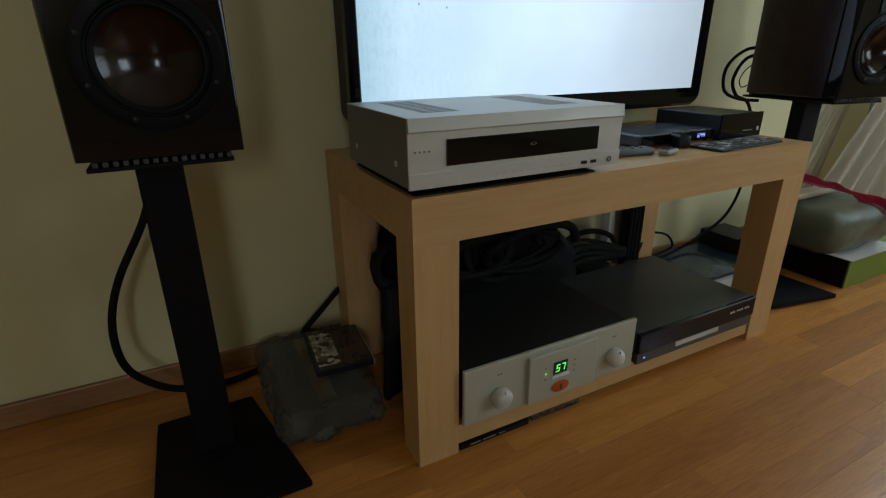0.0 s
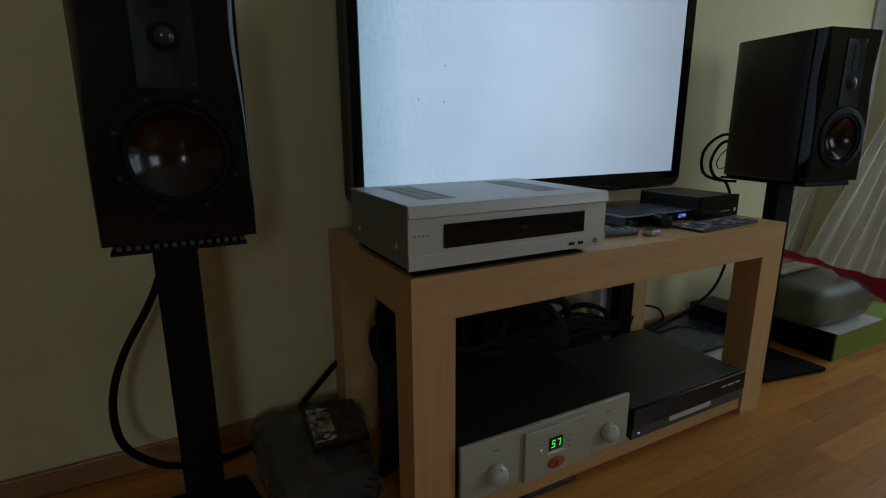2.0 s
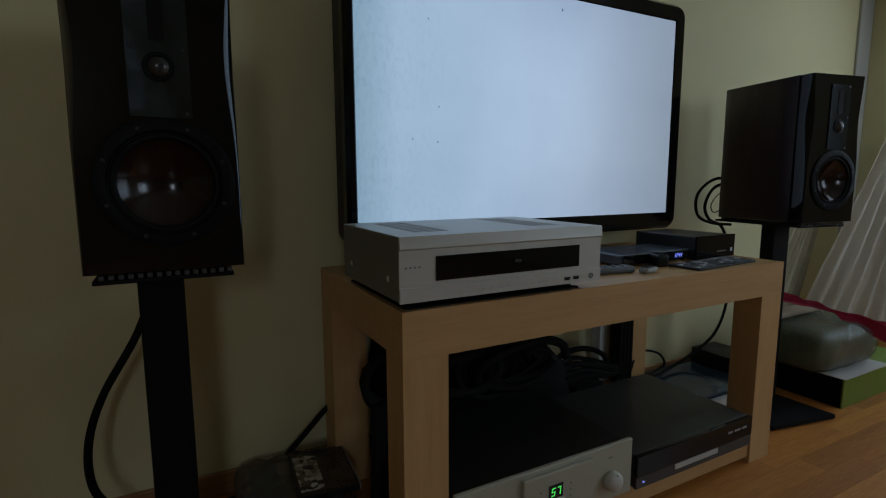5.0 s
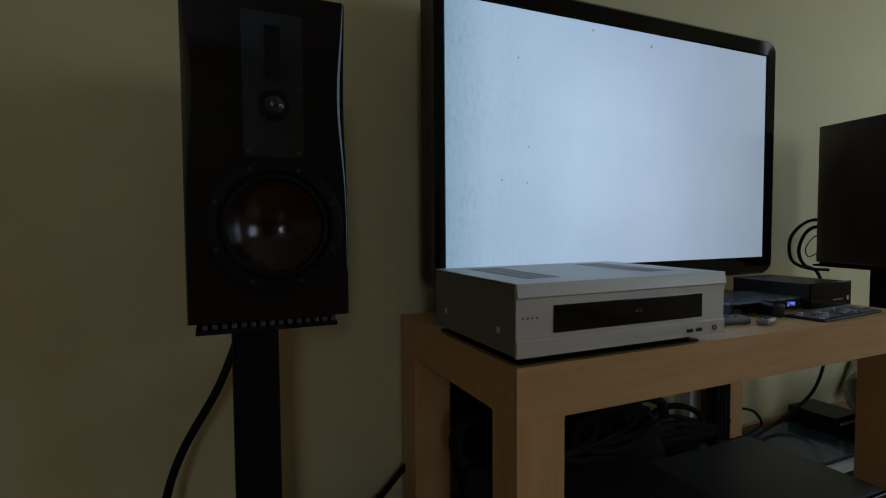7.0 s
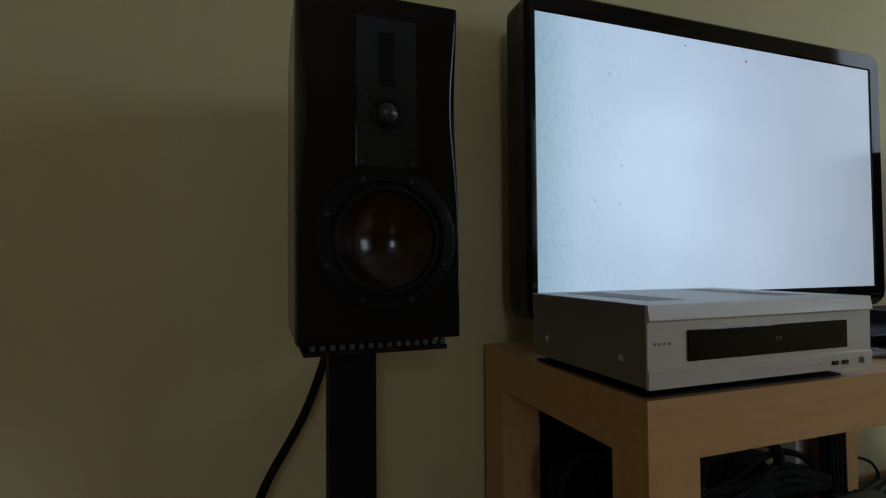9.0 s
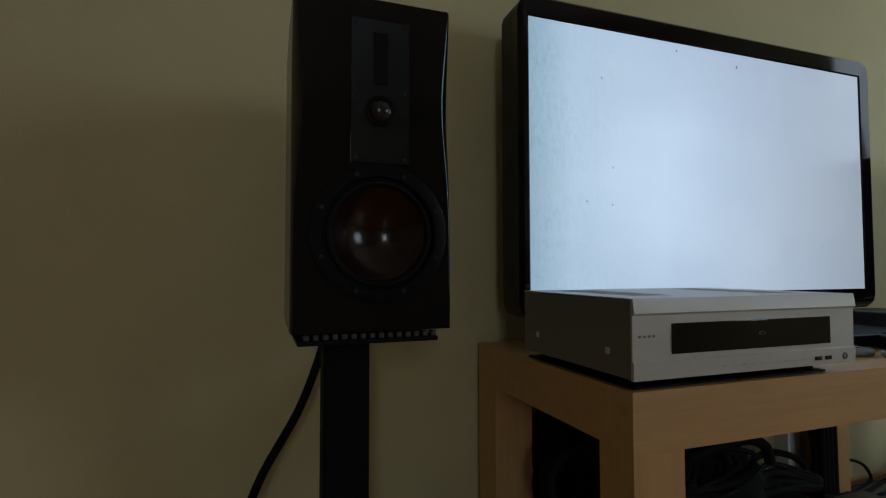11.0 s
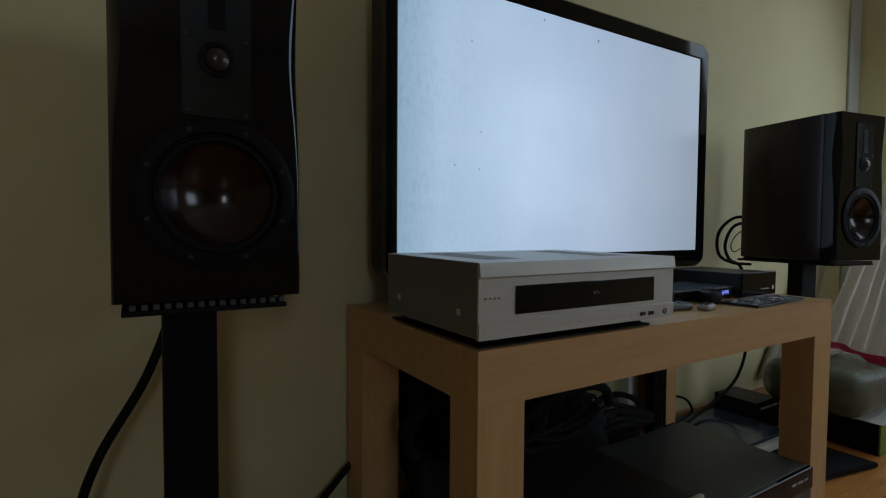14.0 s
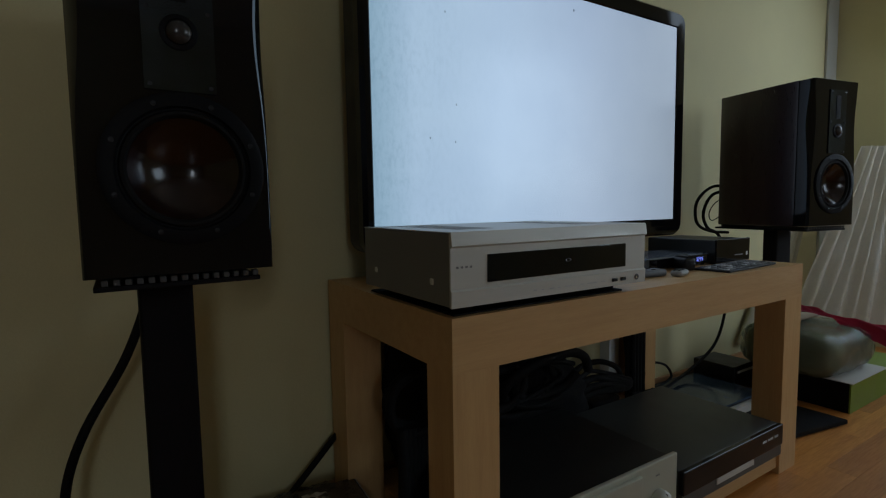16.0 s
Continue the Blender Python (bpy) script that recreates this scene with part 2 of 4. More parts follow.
def screen_picture():
    """A lit television picture: pale paper, bluer and stained towards one edge, with dark specks."""
    m, nt, b = nodes_of("lit_screen")
    v = coords(nt)
    sep = nt.nodes.new("ShaderNodeSeparateXYZ")
    nt.links.new(v, sep.inputs[0])
    base = ramp(nt, sep.outputs["X"], [(0.0, (0.28, 0.43, 0.51)), (0.10, (0.42, 0.57, 0.68)), (0.34, (0.435, 0.575, 0.695)),
                                       (0.62, (0.40, 0.505, 0.61)), (1.0, (0.31, 0.375, 0.425))])
    cloud = ramp(nt, noise_tex(nt, v, 2.6, 3.0), [(0.3, (0.86, 0.88, 0.92)), (0.7, (1.0, 1.0, 1.0))])
    c = mix(nt, base, cloud, 1.0, "MULTIPLY")
    # blotches and runs, strongest towards the stained edge
    runs = ramp(nt, noise_tex(nt, coords(nt, (1.0, 1.0, 0.45)), 95.0, 6.0, 0.7), [(0.36, (0.55, 0.64, 0.67)), (0.54, (1.0, 1.0, 1.0))])
    edge = ramp(nt, sep.outputs["X"], [(0.0, (0.50,) * 3), (0.10, (0.24,) * 3), (0.28, (0.06,) * 3), (1.0, (0.0,) * 3)])
    patch = ramp(nt, noise_tex(nt, v, 7.0, 2.0), [(0.35, (0.35,) * 3), (0.65, (1.0,) * 3)])
    c = mix(nt, c, mix(nt, c, runs, 1.0, "MULTIPLY"), mix(nt, edge, patch, 1.0, "MULTIPLY"))
    for cells, size, spread in ((12.0, 0.038, None), (34.0, 0.075, edge)):
        vo = nt.nodes.new("ShaderNodeTexVoronoi")
        vo.inputs["Scale"].default_value = cells
        nt.links.new(coords(nt, (1.0, 1.0, 0.7)), vo.inputs["Vector"])
        speck = ramp(nt, vo.outputs["Distance"], [(size * 0.6, (0.25, 0.28, 0.30)), (size, (1.0,) * 3)])
        dark = mix(nt, c, speck, 1.0, "MULTIPLY")
        if spread is None:
            c = dark
        else:
            few = nt.nodes.new("ShaderNodeSeparateColor")
            nt.links.new(vo.outputs["Color"], few.inputs[0])
            pick = ramp(nt, few.outputs[0], [(0.62, (0.0,) * 3), (0.64, (1.0,) * 3)])
            near = ramp(nt, sep.outputs["X"], [(0.0, (1.0,) * 3), (0.25, (0.7,) * 3), (0.5, (0.0,) * 3)])
            c = mix(nt, c, dark, mix(nt, pick, near, 1.0, "MULTIPLY"))
    b.inputs["Base Color"].default_value = (0.01, 0.01, 0.012, 1)
    b.inputs["Roughness"].default_value = 0.22
    nt.links.new(c, b.inputs["Emission Color"])
    b.inputs["Emission Strength"].default_value = 1.0
    return m


SCREEN = screen_picture()


# ---- mesh helpers ----
def box(bm, x0, x1, y0, y1, z0, z1, bevel=0.0, seg=2):
    vs = [bm.verts.new((x, y, z)) for z in (z0, z1) for y in (y0, y1) for x in (x0, x1)]
    fs = [bm.faces.new([vs[i] for i in f]) for f in
          ((0, 2, 3, 1), (4, 5, 7, 6), (0, 1, 5, 4), (2, 6, 7, 3), (0, 4, 6, 2), (1, 3, 7, 5))]
    if bevel:
        edges = {e for f in fs for e in f.edges}
        bmesh.ops.bevel(bm, geom=list(edges), offset=bevel, segments=seg, affect="EDGES", profile=0.5)
    return bm


def boxes(*rows, bevel=0.0):
    bm = bmesh.new()
    for r in rows:
        box(bm, *r, bevel=bevel)
    return bm


def lathe(bm, profile, centre, axis="y", seg=40, caps=True):
    """Turn (radius, along) pairs round an axis through centre."""
    rings = []
    cx, cy, cz = centre
    for r, a in profile:
        ring = []
        for i in range(seg):
            th = 2 * math.pi * i / seg
            u, w = r * math.cos(th), r * math.sin(th)
            p = (cx + u, cy + a, cz + w) if axis == "y" else (cx + u, cy + w, cz + a)
            ring.append(bm.verts.new(p))
        rings.append(ring)
    for a, b in zip(rings, rings[1:]):
        for i in range(seg):
            j = (i + 1) % seg
            bm.faces.new((a[i], a[j], b[j], b[i]))
    for ring in (rings[0], rings[-1]) if caps else ():
        bm.faces.new(ring)
    bmesh.ops.recalc_face_normals(bm, faces=bm.faces[:])
    return bm


def smooth_path(pts, n=10):
    pts = [Vector(p) for p in pts]
    pts = [pts[0] * 2 - pts[1]] + pts + [pts[-1] * 2 - pts[-2]]
    out = []
    for p0, p1, p2, p3 in zip(pts, pts[1:], pts[2:], pts[3:]):
        for i in range(n):
            t = i / n
            out.append(0.5 * (2 * p1 + (p2 - p0) * t + (2 * p0 - 5 * p1 + 4 * p2 - p3) * t * t + (3 * p1 - p0 - 3 * p2 + p3) * t ** 3))
    out.append(pts[-2])
    return out


def tube(bm, pts, r, seg=10, n=10, taper=None):
    path = smooth_path(pts, n)
    up, rings = Vector((0.13, 0.21, 0.97)), []
    for i, p in enumerate(path):
        d = (path[min(i + 1, len(path) - 1)] - path[max(i - 1, 0)]).normalized()
        side = d.cross(up)
        if side.length < 0.05:
            side = d.cross(Vector((1, 0, 0)))
        side.normalize()
        top = side.cross(d).normalized()
        up = top
        k = r if taper is None else r * taper(i / (len(path) - 1))
        rings.append([bm.verts.new(p + side * (k * math.cos(2 * math.pi * j / seg)) + top * (k * math.sin(2 * math.pi * j / seg))) for j in range(seg)])
    for a, b in zip(rings, rings[1:]):
        for j in range(seg):
            bm.faces.new((a[j], a[(j + 1) % seg], b[(j + 1) % seg], b[j]))
    bm.faces.new(rings[0][::-1])
    bm.faces.new(rings[-1])
    return bm


def lumpy_box(x0, x1, y0, y1, z0, z1, amp, scale, cuts=14, rnd=0.03, seed=0.0):
    """A soft wrapped block: rounded, dented, flat underneath."""
    bm = bmesh.new()
    box(bm, -1, 1, -1, 1, -1, 1)
    bmesh.ops.subdivide_edges(bm, edges=bm.edges[:], cuts=cuts, use_grid_fill=True)
    c, h = Vector(((x0 + x1) / 2, (y0 + y1) / 2, (z0 + z1) / 2)), Vector(((x1 - x0) / 2, (y1 - y0) / 2, (z1 - z0) / 2))
    for v in bm.verts:
        q = Vector((v.co.x * h.x, v.co.y * h.y, v.co.z * h.z))
        core = Vector([max(-hh + rnd, min(hh - rnd, qq)) for qq, hh in zip(q, h)])
        d = q - core
        if d.length > 1e-6:
            q = core + d.normalized() * min(rnd, d.length)
        p = c + q
        nn = (q.normalized() if q.length > 0 else Vector((0, 0, 1)))
        k = noise.noise(p * scale + Vector((seed, seed, seed))) + 0.6 * noise.noise(p * scale * 3.1 + Vector((seed, 0, 3)))
        p = p + nn * k * amp
        p.z = max(p.z, z0 + 0.001)
        v.co = p
    return bm


def finish(name, bm, mat, smooth=False):
    me = bpy.data.meshes.new(name)
    bmesh.ops.recalc_face_normals(bm, faces=bm.faces[:])
    bm.to_mesh(me)
    bm.free()
    me.materials.append(mat)
    if smooth:
        me.polygons.foreach_set("use_smooth", [True] * len(me.polygons))
        try:
            me.set_sharp_from_angle(angle=radians(38))
        except AttributeError:
            pass
    return me


def thing(name, at, label, category, group="", turn=0.0):
    """An Empty at the thing's base, which carries its parts."""
    ob = new(name)
    ob.empty_display_size = 0.05
    ob.matrix_basis = pose(*at, 0, 0, turn)
    return tagged(ob, label, category, group)


def part(name, bm, mat, parent, label="", smooth=False, local=False):
    """One mesh under a thing or a part. Built in the world's axes unless local."""
    root, off = parent, Vector((0, 0, 0))
    while root is not None:
        off += root.matrix_basis.translation
        root = root.parent
    if not local:
        bmesh.ops.translate(bm, verts=bm.verts[:], vec=-off)
    ob = new(name, finish(name, bm, mat, smooth))
    ob.parent = parent
    return tagged(ob, label) if label else ob


def solid(name, bm, mat, label="", category="", kind="", group="", smooth=False, at=(0, 0, 0)):
    """A thing, or a piece of the setting, that is one mesh."""
    bmesh.ops.translate(bm, verts=bm.verts[:], vec=-Vector(at))
    ob = new(name, finish(name, bm, mat, smooth))
    ob.location = at
    return tagged(ob, label, category, group, kind)


def seven_segment(text, h, depth=0.0005):
    """Slim lit bars, as on a clock, facing -y and centred."""
    w, g, b = h * 0.52, h * 0.84, h * 0.10
    bars = {"a": (0, w, h - b, h), "g": (0, w, h / 2 - b / 2, h / 2 + b / 2), "d": (0, w, 0, b), "f": (0, b, h / 2, h),
            "b": (w - b, w, h / 2, h), "e": (0, b, 0, h / 2), "c": (w - b, w, 0, h / 2)}
    lit = {"1": "bc", "2": "abged", "4": "fgbc", "5": "afgcd", "7": "abc"}
    bm, x = bmesh.new(), -(g * (len(text) - 1) + w) / 2
    for ch in text:
        for k in lit[ch]:
            x0, x1, z0, z1 = bars[k]
            box(bm, x + x0, x + x1, -depth, depth, z0 - h / 2, z1 - h / 2)
        x += g
    bmesh.ops.transform(bm, matrix=Matrix(((1, 0, 0.12, 0), (0, 1, 0, 0), (0, 0, 1, 0), (0, 0, 0, 1))), verts=bm.verts[:])
    return bm


def moved(bm, v):
    bmesh.ops.translate(bm, verts=bm.verts[:], vec=Vector(v))
    return bm


# ---- the room ----
BACK, RIGHT, LEFT, REAR, TOP = 1.26, 2.98, -3.4, -4.2, 2.55


def wall_with_windows(name, axis, at, thick, a0, a1, openings, label):
    """A wall across `axis` at `at`, from a0 to a1, with window openings (w0, w1, z0, z1) right through it."""
    lo, hi = sorted((at, at + thick))
    bm, rows, edge = bmesh.new(), [], a0
    for w0, w1, z0, z1 in openings:
        rows += [(edge, w0, 0, TOP), (w0, w1, 0, z0), (w0, w1, z1, TOP)]
        edge = w1
    for p0, p1, q0, q1 in rows + [(edge, a1, 0, TOP)]:
        if axis == "x":
            box(bm, lo, hi, p0, p1, q0, q1)
        else:
            box(bm, p0, p1, lo, hi, q0, q1)
    return solid(name, bm, WALL, label, "wall", "structure")


def window_unit(name, axis, at, w0, w1, z0, z1):
    win = tagged(thing(name, (0, 0, 0), "white-framed two-pane window letting in daylight", "window"), kind="structure")

    def bar(bm, p0, p1, q0, q1, d=0.03):
        if axis == "x":
            box(bm, at - d, at + d, p0, p1, q0, q1, 0.004)
        else:
            box(bm, p0, p1, at - d, at + d, q0, q1, 0.004)
        return bm
    bm, mid, f = bmesh.new(), (w0 + w1) / 2, 0.055
    for r in ((w0, w1, z0, z0 + f), (w0, w1, z1 - f, z1), (w0, w0 + f, z0 + f, z1 - f), (w1 - f, w1, z0 + f, z1 - f), (mid - f / 2, mid + f / 2, z0 + f, z1 - f)):
        bar(bm, *r)
    part("window_frame", bm, WHITE_PLASTIC, win)
    for p0, p1 in ((w0 + f, mid - f / 2), (mid + f / 2, w1 - f)):
        pane = part("pane", bar(bmesh.new(), p0, p1, z0 + f, z1 - f, 0.006), WIN_GLASS, win)
        pane.visible_shadow = False


solid("wall_back", boxes((LEFT - 0.12, RIGHT + 0.12, BACK, BACK + 0.12, 0, TOP)), WALL, "cream painted plaster wall behind the television", "wall", "structure")
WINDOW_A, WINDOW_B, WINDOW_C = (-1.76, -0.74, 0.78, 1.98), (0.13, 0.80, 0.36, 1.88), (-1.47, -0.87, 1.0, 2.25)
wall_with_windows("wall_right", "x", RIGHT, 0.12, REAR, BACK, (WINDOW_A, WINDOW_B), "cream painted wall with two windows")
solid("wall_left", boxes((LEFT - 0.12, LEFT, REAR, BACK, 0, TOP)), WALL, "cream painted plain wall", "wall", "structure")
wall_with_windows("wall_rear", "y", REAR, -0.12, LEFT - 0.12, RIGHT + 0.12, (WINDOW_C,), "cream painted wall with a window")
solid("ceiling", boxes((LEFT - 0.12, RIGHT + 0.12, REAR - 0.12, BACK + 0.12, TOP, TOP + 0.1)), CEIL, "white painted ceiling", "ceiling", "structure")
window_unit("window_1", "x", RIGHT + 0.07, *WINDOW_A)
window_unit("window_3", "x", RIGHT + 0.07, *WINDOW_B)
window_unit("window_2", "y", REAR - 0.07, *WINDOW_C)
solid("trim", boxes((2.87, RIGHT - 0.001, BACK - 0.012, BACK - 0.001, 0.07, TOP - 0.002), bevel=0.002), WALL_GREY, "flat grey-white corner strip on the wall", "trim", "structure")
bm = boxes((LEFT + 0.002, RIGHT - 0.002, BACK - 0.013, BACK - 0.0005, 0.001, 0.058), bevel=0.003)
solid("baseboard", bm, SKIRT, "brown wood-effect skirting board along the wall", "baseboard", "structure")


# ---- television table and what stands on it ----
def tv_table():
    x0, x1, y0, y1, w = 0.362, 1.442, 0.735, 1.238, 0.085
    t = thing("tv_table", (0.907, 0.986, 0), "pale birch-effect television table with thick legs and a low shelf", "table")
    part("tabletop", boxes((x0, x1, y0, y1, 0.453, 0.536)), BIRCH_X, t)
    for a in (x0, x1 - w):
        for b, c in ((y0, 0.072), (y1 - w, w)):
            part("leg", boxes((a, a + w, b, b + c, 0.0, 0.4529)), BIRCH_Z, t)
    shelf = part("shelf", boxes((x0 + w + 0.0005, x1 - w - 0.0005, y0 + 0.006, y1 - 0.02, 0.016, 0.062), bevel=0.0018), BIRCH_X, t)
    part("side_rail", boxes((x1 - w + 0.004, x1 - 0.004, y0 + 0.0725, y1 - w - 0.0005, 0.018, 0.060), bevel=0.002), BIRCH_Y, t)
    return t


tv_table()
solid("mat", boxes((0.372, 0.746, 0.745, 1.03, 0.5363, 0.5395), bevel=0.001), BLACK_MATT, "thin black mat under the silver disc player", "mat", at=(0.55, 0.88, 0.5363))


def disc_player():
    x0, x1, y0, y1, z0, z1 = 0.353, 0.779, 0.7185, 1.012, 0.5535, 0.6605
    t = thing("disc_player", (0.566, 0.865, 0.5397), "wide silver disc player with black display, on a mat", "disc player")
    # body in a darker grey than the lid and front panel
    part("body", boxes((x0 + 0.001, x1 - 0.001, y0 + 0.0085, y1, z0 + 0.0005, z1 - 0.002), bevel=0.0015), SIDE_GREY, t, "grey steel body")
    lid = part("lid", boxes((x0 + 0.001, x1 - 0.001, y0 + 0.0085, y1 + 0.001, z1 - 0.0018, z1), bevel=0.0006), SILVER_TOP, t)
    # front panel: a stepped profile drawn across the width
    prof = [(z1, 0.008), (z1, 0.003), (z1 - 0.0195, 0.0), (z1 - 0.0225, 0.0042), (z0 + 0.0255, 0.0050), (z0 + 0.0230, 0.0022), (z0, 0.0030), (z0, 0.008)]
    bm = bmesh.new()
    ends = [[bm.verts.new((x, y0 + d, z)) for z, d in prof] for x in (x0, x1)]
    for i in range(len(prof)):
        j = (i + 1) % len(prof)
        bm.faces.new((ends[0][i], ends[0][j], ends[1][j], ends[1][i]))
    bm.faces.new(ends[0]), bm.faces.new(ends[1][::-1])
    front = part("front_panel", bm, SILVER, t, "brushed silver front panel")
    part("display", boxes((0.417, 0.7235, y0 + 0.0022, y0 + 0.0078, 0.5855, 0.6265), bevel=0.001), GLASS_DARK, front, "black glass display window")
    bm = lathe(bmesh.new(), [(0.0050, 0.0002), (0.0050, -0.0002), (0.0034, -0.0002)], (0, 0, 0), "y", 24, False)
    bmesh.ops.scale(bm, vec=Vector((1.3, 1, 0.5)), verts=bm.verts[:])
    part("disc_symbol", moved(bm, (0.580, y0 + 0.0018, 0.607)), GREY_PLASTIC, front)
    bm = bmesh.new()
    for i in range(4):
        c = 0.3625 + i * 0.0078
        box(bm, c, c + 0.0036, y0 + 0.0038, y0 + 0.0056, 0.6090, 0.6120)
    part("badge", bm, INK_GREY, front)
    bm = bmesh.new()
    for i, wd in enumerate((0.006, 0.004, 0.010, 0.006, 0.014, 0.005, 0.009, 0.016, 0.006, 0.010)):
        c = 0.505 + i * 0.0172
        box(bm, c, c + wd, y0 + 0.0021, y0 + 0.0028, 0.5632, 0.5650)
    part("button_marks", bm, INK, front)
    for c in (0.694, 0.716):
        part("usb_port", boxes((c - 0.006, c + 0.006, y0 + 0.0006, y0 + 0.004, 0.5612, 0.5668)), BLACK, front)
    jack = part("headphone_jack", lathe(bmesh.new(), [(0.0055, 0.004), (0.0055, 0.0), (0.0028, -0.0006), (0.0028, 0.003)], (0.754, y0 + 0.0016, 0.5645), seg=20), GREY_PLASTIC, front, smooth=True)
    for xs in ((0.405, 0.470), (0.655, 0.722)):
        bm = bmesh.new()
        for k in range(3):
            for i in range(30):
                a = xs[0] + k * 0.0235
                b = 0.778 + i * 0.0068
                box(bm, a, a + 0.019, b, b + 0.0030, z1 + 0.0001, z1 + 0.0005)
        tagged(part("vent", bm, VENT_GREY, lid), kind="stuff")
    for b, z in ((0.775, 0.586), (0.965, 0.586)):
        bm = bmesh.new()
        box(bm, x0 - 0.0005, x0 + 0.004, b - 0.005, b + 0.005, z - 0.005, z + 0.005, 0.002)
        part("screw", bm, SILVER, t)
    for a in (0.405, 0.727):
        for b in (0.775, 0.965):
            part("foot", lathe(bmesh.new(), [(0.017, 0.0), (0.019, 0.002), (0.019, 0.0142), (0.0, 0.0142)], (a, b, 0.5397), "z", 24), RUBBER, t, smooth=True)


disc_player()


def television():
    x0, x1, y0, y1, z0, z1 = 0.388, 1.467, 1.086, 1.184, 0.597, 1.269
    t = thing("television", (0.92, 1.14, 0.5363), "flat television in a glossy black frame, showing a pale picture", "television")
    sx0, sx1, sz0, sz1 = 0.411, 1.424, 0.647, 1.2215

    def outline(x0, x1, z0, z1, r, n=6):
        pts = []
        for cx, cz, a in ((x1 - r, z1 - r, 0), (x0 + r, z1 - r, 90), (x0 + r, z0 + r, 180), (x1 - r, z0 + r, 270)):
            for i in range(n + 1):
                th = radians(a + 90 * i / n)
                pts.append((cx + r * math.cos(th), cz + r * math.sin(th)))
        return pts
    loops = [(outline(sx0, sx1, sz0, sz1, 0.0012), y0 + 0.003), (outline(sx0 - 0.003, sx1 + 0.003, sz0 - 0.003, sz1 + 0.003, 0.004), y0),
             (outline(x0 + 0.008, x1 - 0.008, z0 + 0.008, z1 - 0.008, 0.030), y0 - 0.001), (outline(x0, x1, z0, z1, 0.036), y0 + 0.008),
             (outline(x0, x1, z0, z1, 0.036), y0 + 0.030)]
    bm = bmesh.new()
    rings = [[bm.verts.new((x, y, z)) for x, z in pts] for pts, y in loops]
    for a, b in zip(rings, rings[1:]):
        for i in range(len(a)):
            j = (i + 1) % len(a)
            bm.faces.new((a[i], a[j], b[j], b[i]))
    part("frame", bm, BLACK_GLOSS, t, "glossy black frame with rounded corners", smooth=True)
    bm = bmesh.new()
    rings = [[bm.verts.new((x, y, z)) for x, z in outline(x0 + i, x1 - i, z0 + i, z1 - i, 0.034)]
             for y, i in ((y0 + 0.0305, 0.001), (y1 - 0.014, 0.002), (y1, 0.03))]
    for a, b in zip(rings, rings[1:]):
        for i in range(len(a)):
            j = (i + 1) % len(a)
            bm.faces.new((a[i], a[j], b[j], b[i]))
    bm.faces.new(rings[0]), bm.faces.new(rings[-1])
    part("back_cover", bm, BLACK, t, "matt black back cover", smooth=True)
    # the picture's own axes start at its lower corner
    panel = new("screen", finish("screen", boxes((0, sx1 - sx0, 0, 0.004, 0, sz1 - sz0)), SCREEN))
    panel.parent = t
    panel.location = Vector((sx0, y0 + 0.0033, sz0)) - t.matrix_basis.translation
    tagged(panel, "lit pale screen with dark specks")
    part("neck", boxes((0.855, 0.985, 1.115, 1.165, 0.5500, 0.640), bevel=0.006), BLACK_GLOSS, t)
    bm = bmesh.new()
    lathe(bm, [(0.0, 0.0), (0.243, 0.0), (0.25, 0.004), (0.246, 0.0125), (0.06, 0.016), (0.0, 0.016)], (0, 0, 0), "z", 48)
    bmesh.ops.scale(bm, vec=Vector((1, 0.46, 1)), verts=bm.verts[:])
    part("stand_base", moved(bm, (0.92, 1.12, 0.5363)), BLACK_GLOSS, t, smooth=True)


television()


def receiver_box():
    t = thing("receiver", (1.33, 0.955, 0.5363), "large black set-top receiver on the table beside the television", "receiver")
    part("body", boxes((1.262, 1.418, 0.862, 1.060, 0.5405, 0.598), bevel=0.002), BLACK_TOP, t)
    f = part("front_panel", boxes((1.258, 1.421, 0.8565, 0.8615, 0.5395, 0.5995), bevel=0.0012), BLACK_GLOSS, t)
    part("label_bar", boxes((1.345, 1.385, 0.8560, 0.8568, 0.5545, 0.5575)), INK_GREY, f)
    part("badge", boxes((1.402, 1.410, 0.8560, 0.8568, 0.553, 0.563)), INK, f)
    for a in (1.275, 1.405):
        for b in (0.875, 1.045):
            part("foot", lathe(bmesh.new(), [(0.008, 0), (0.008, 0.0045)], (a, b, 0.5363), "z", 14), RUBBER, t)


def clock_box():
    t = thing("media_box", (1.17, 0.93, 0.5363), "small flat dark box with a blue glowing clock display", "media box")
    part("body", boxes((1.000, 1.252, 0.873, 1.010, 0.5400, 0.5665), bevel=0.004), pbr("slate_lid", (0.10, 0.12, 0.15), 0.22, 0.3, 0.1, 6, 300, 0.05), t, "slate grey lid")
    d = part("front_panel", boxes((1.005, 1.250, 0.8695, 0.8728, 0.5420, 0.5645), bevel=0.001), BLACK_GLOSS, t)
    part("clock_digits", moved(seven_segment("1244", 0.0098), (1.203, 0.8692, 0.5535)), BLUE_GLOW, d, "glowing blue digits")
    for a in (1.015, 1.24):
        for b in (0.885, 0.995):
            part("foot", lathe(bmesh.new(), [(0.006, 0), (0.006, 0.0045)], (a, b, 0.5363), "z", 12), RUBBER, t)


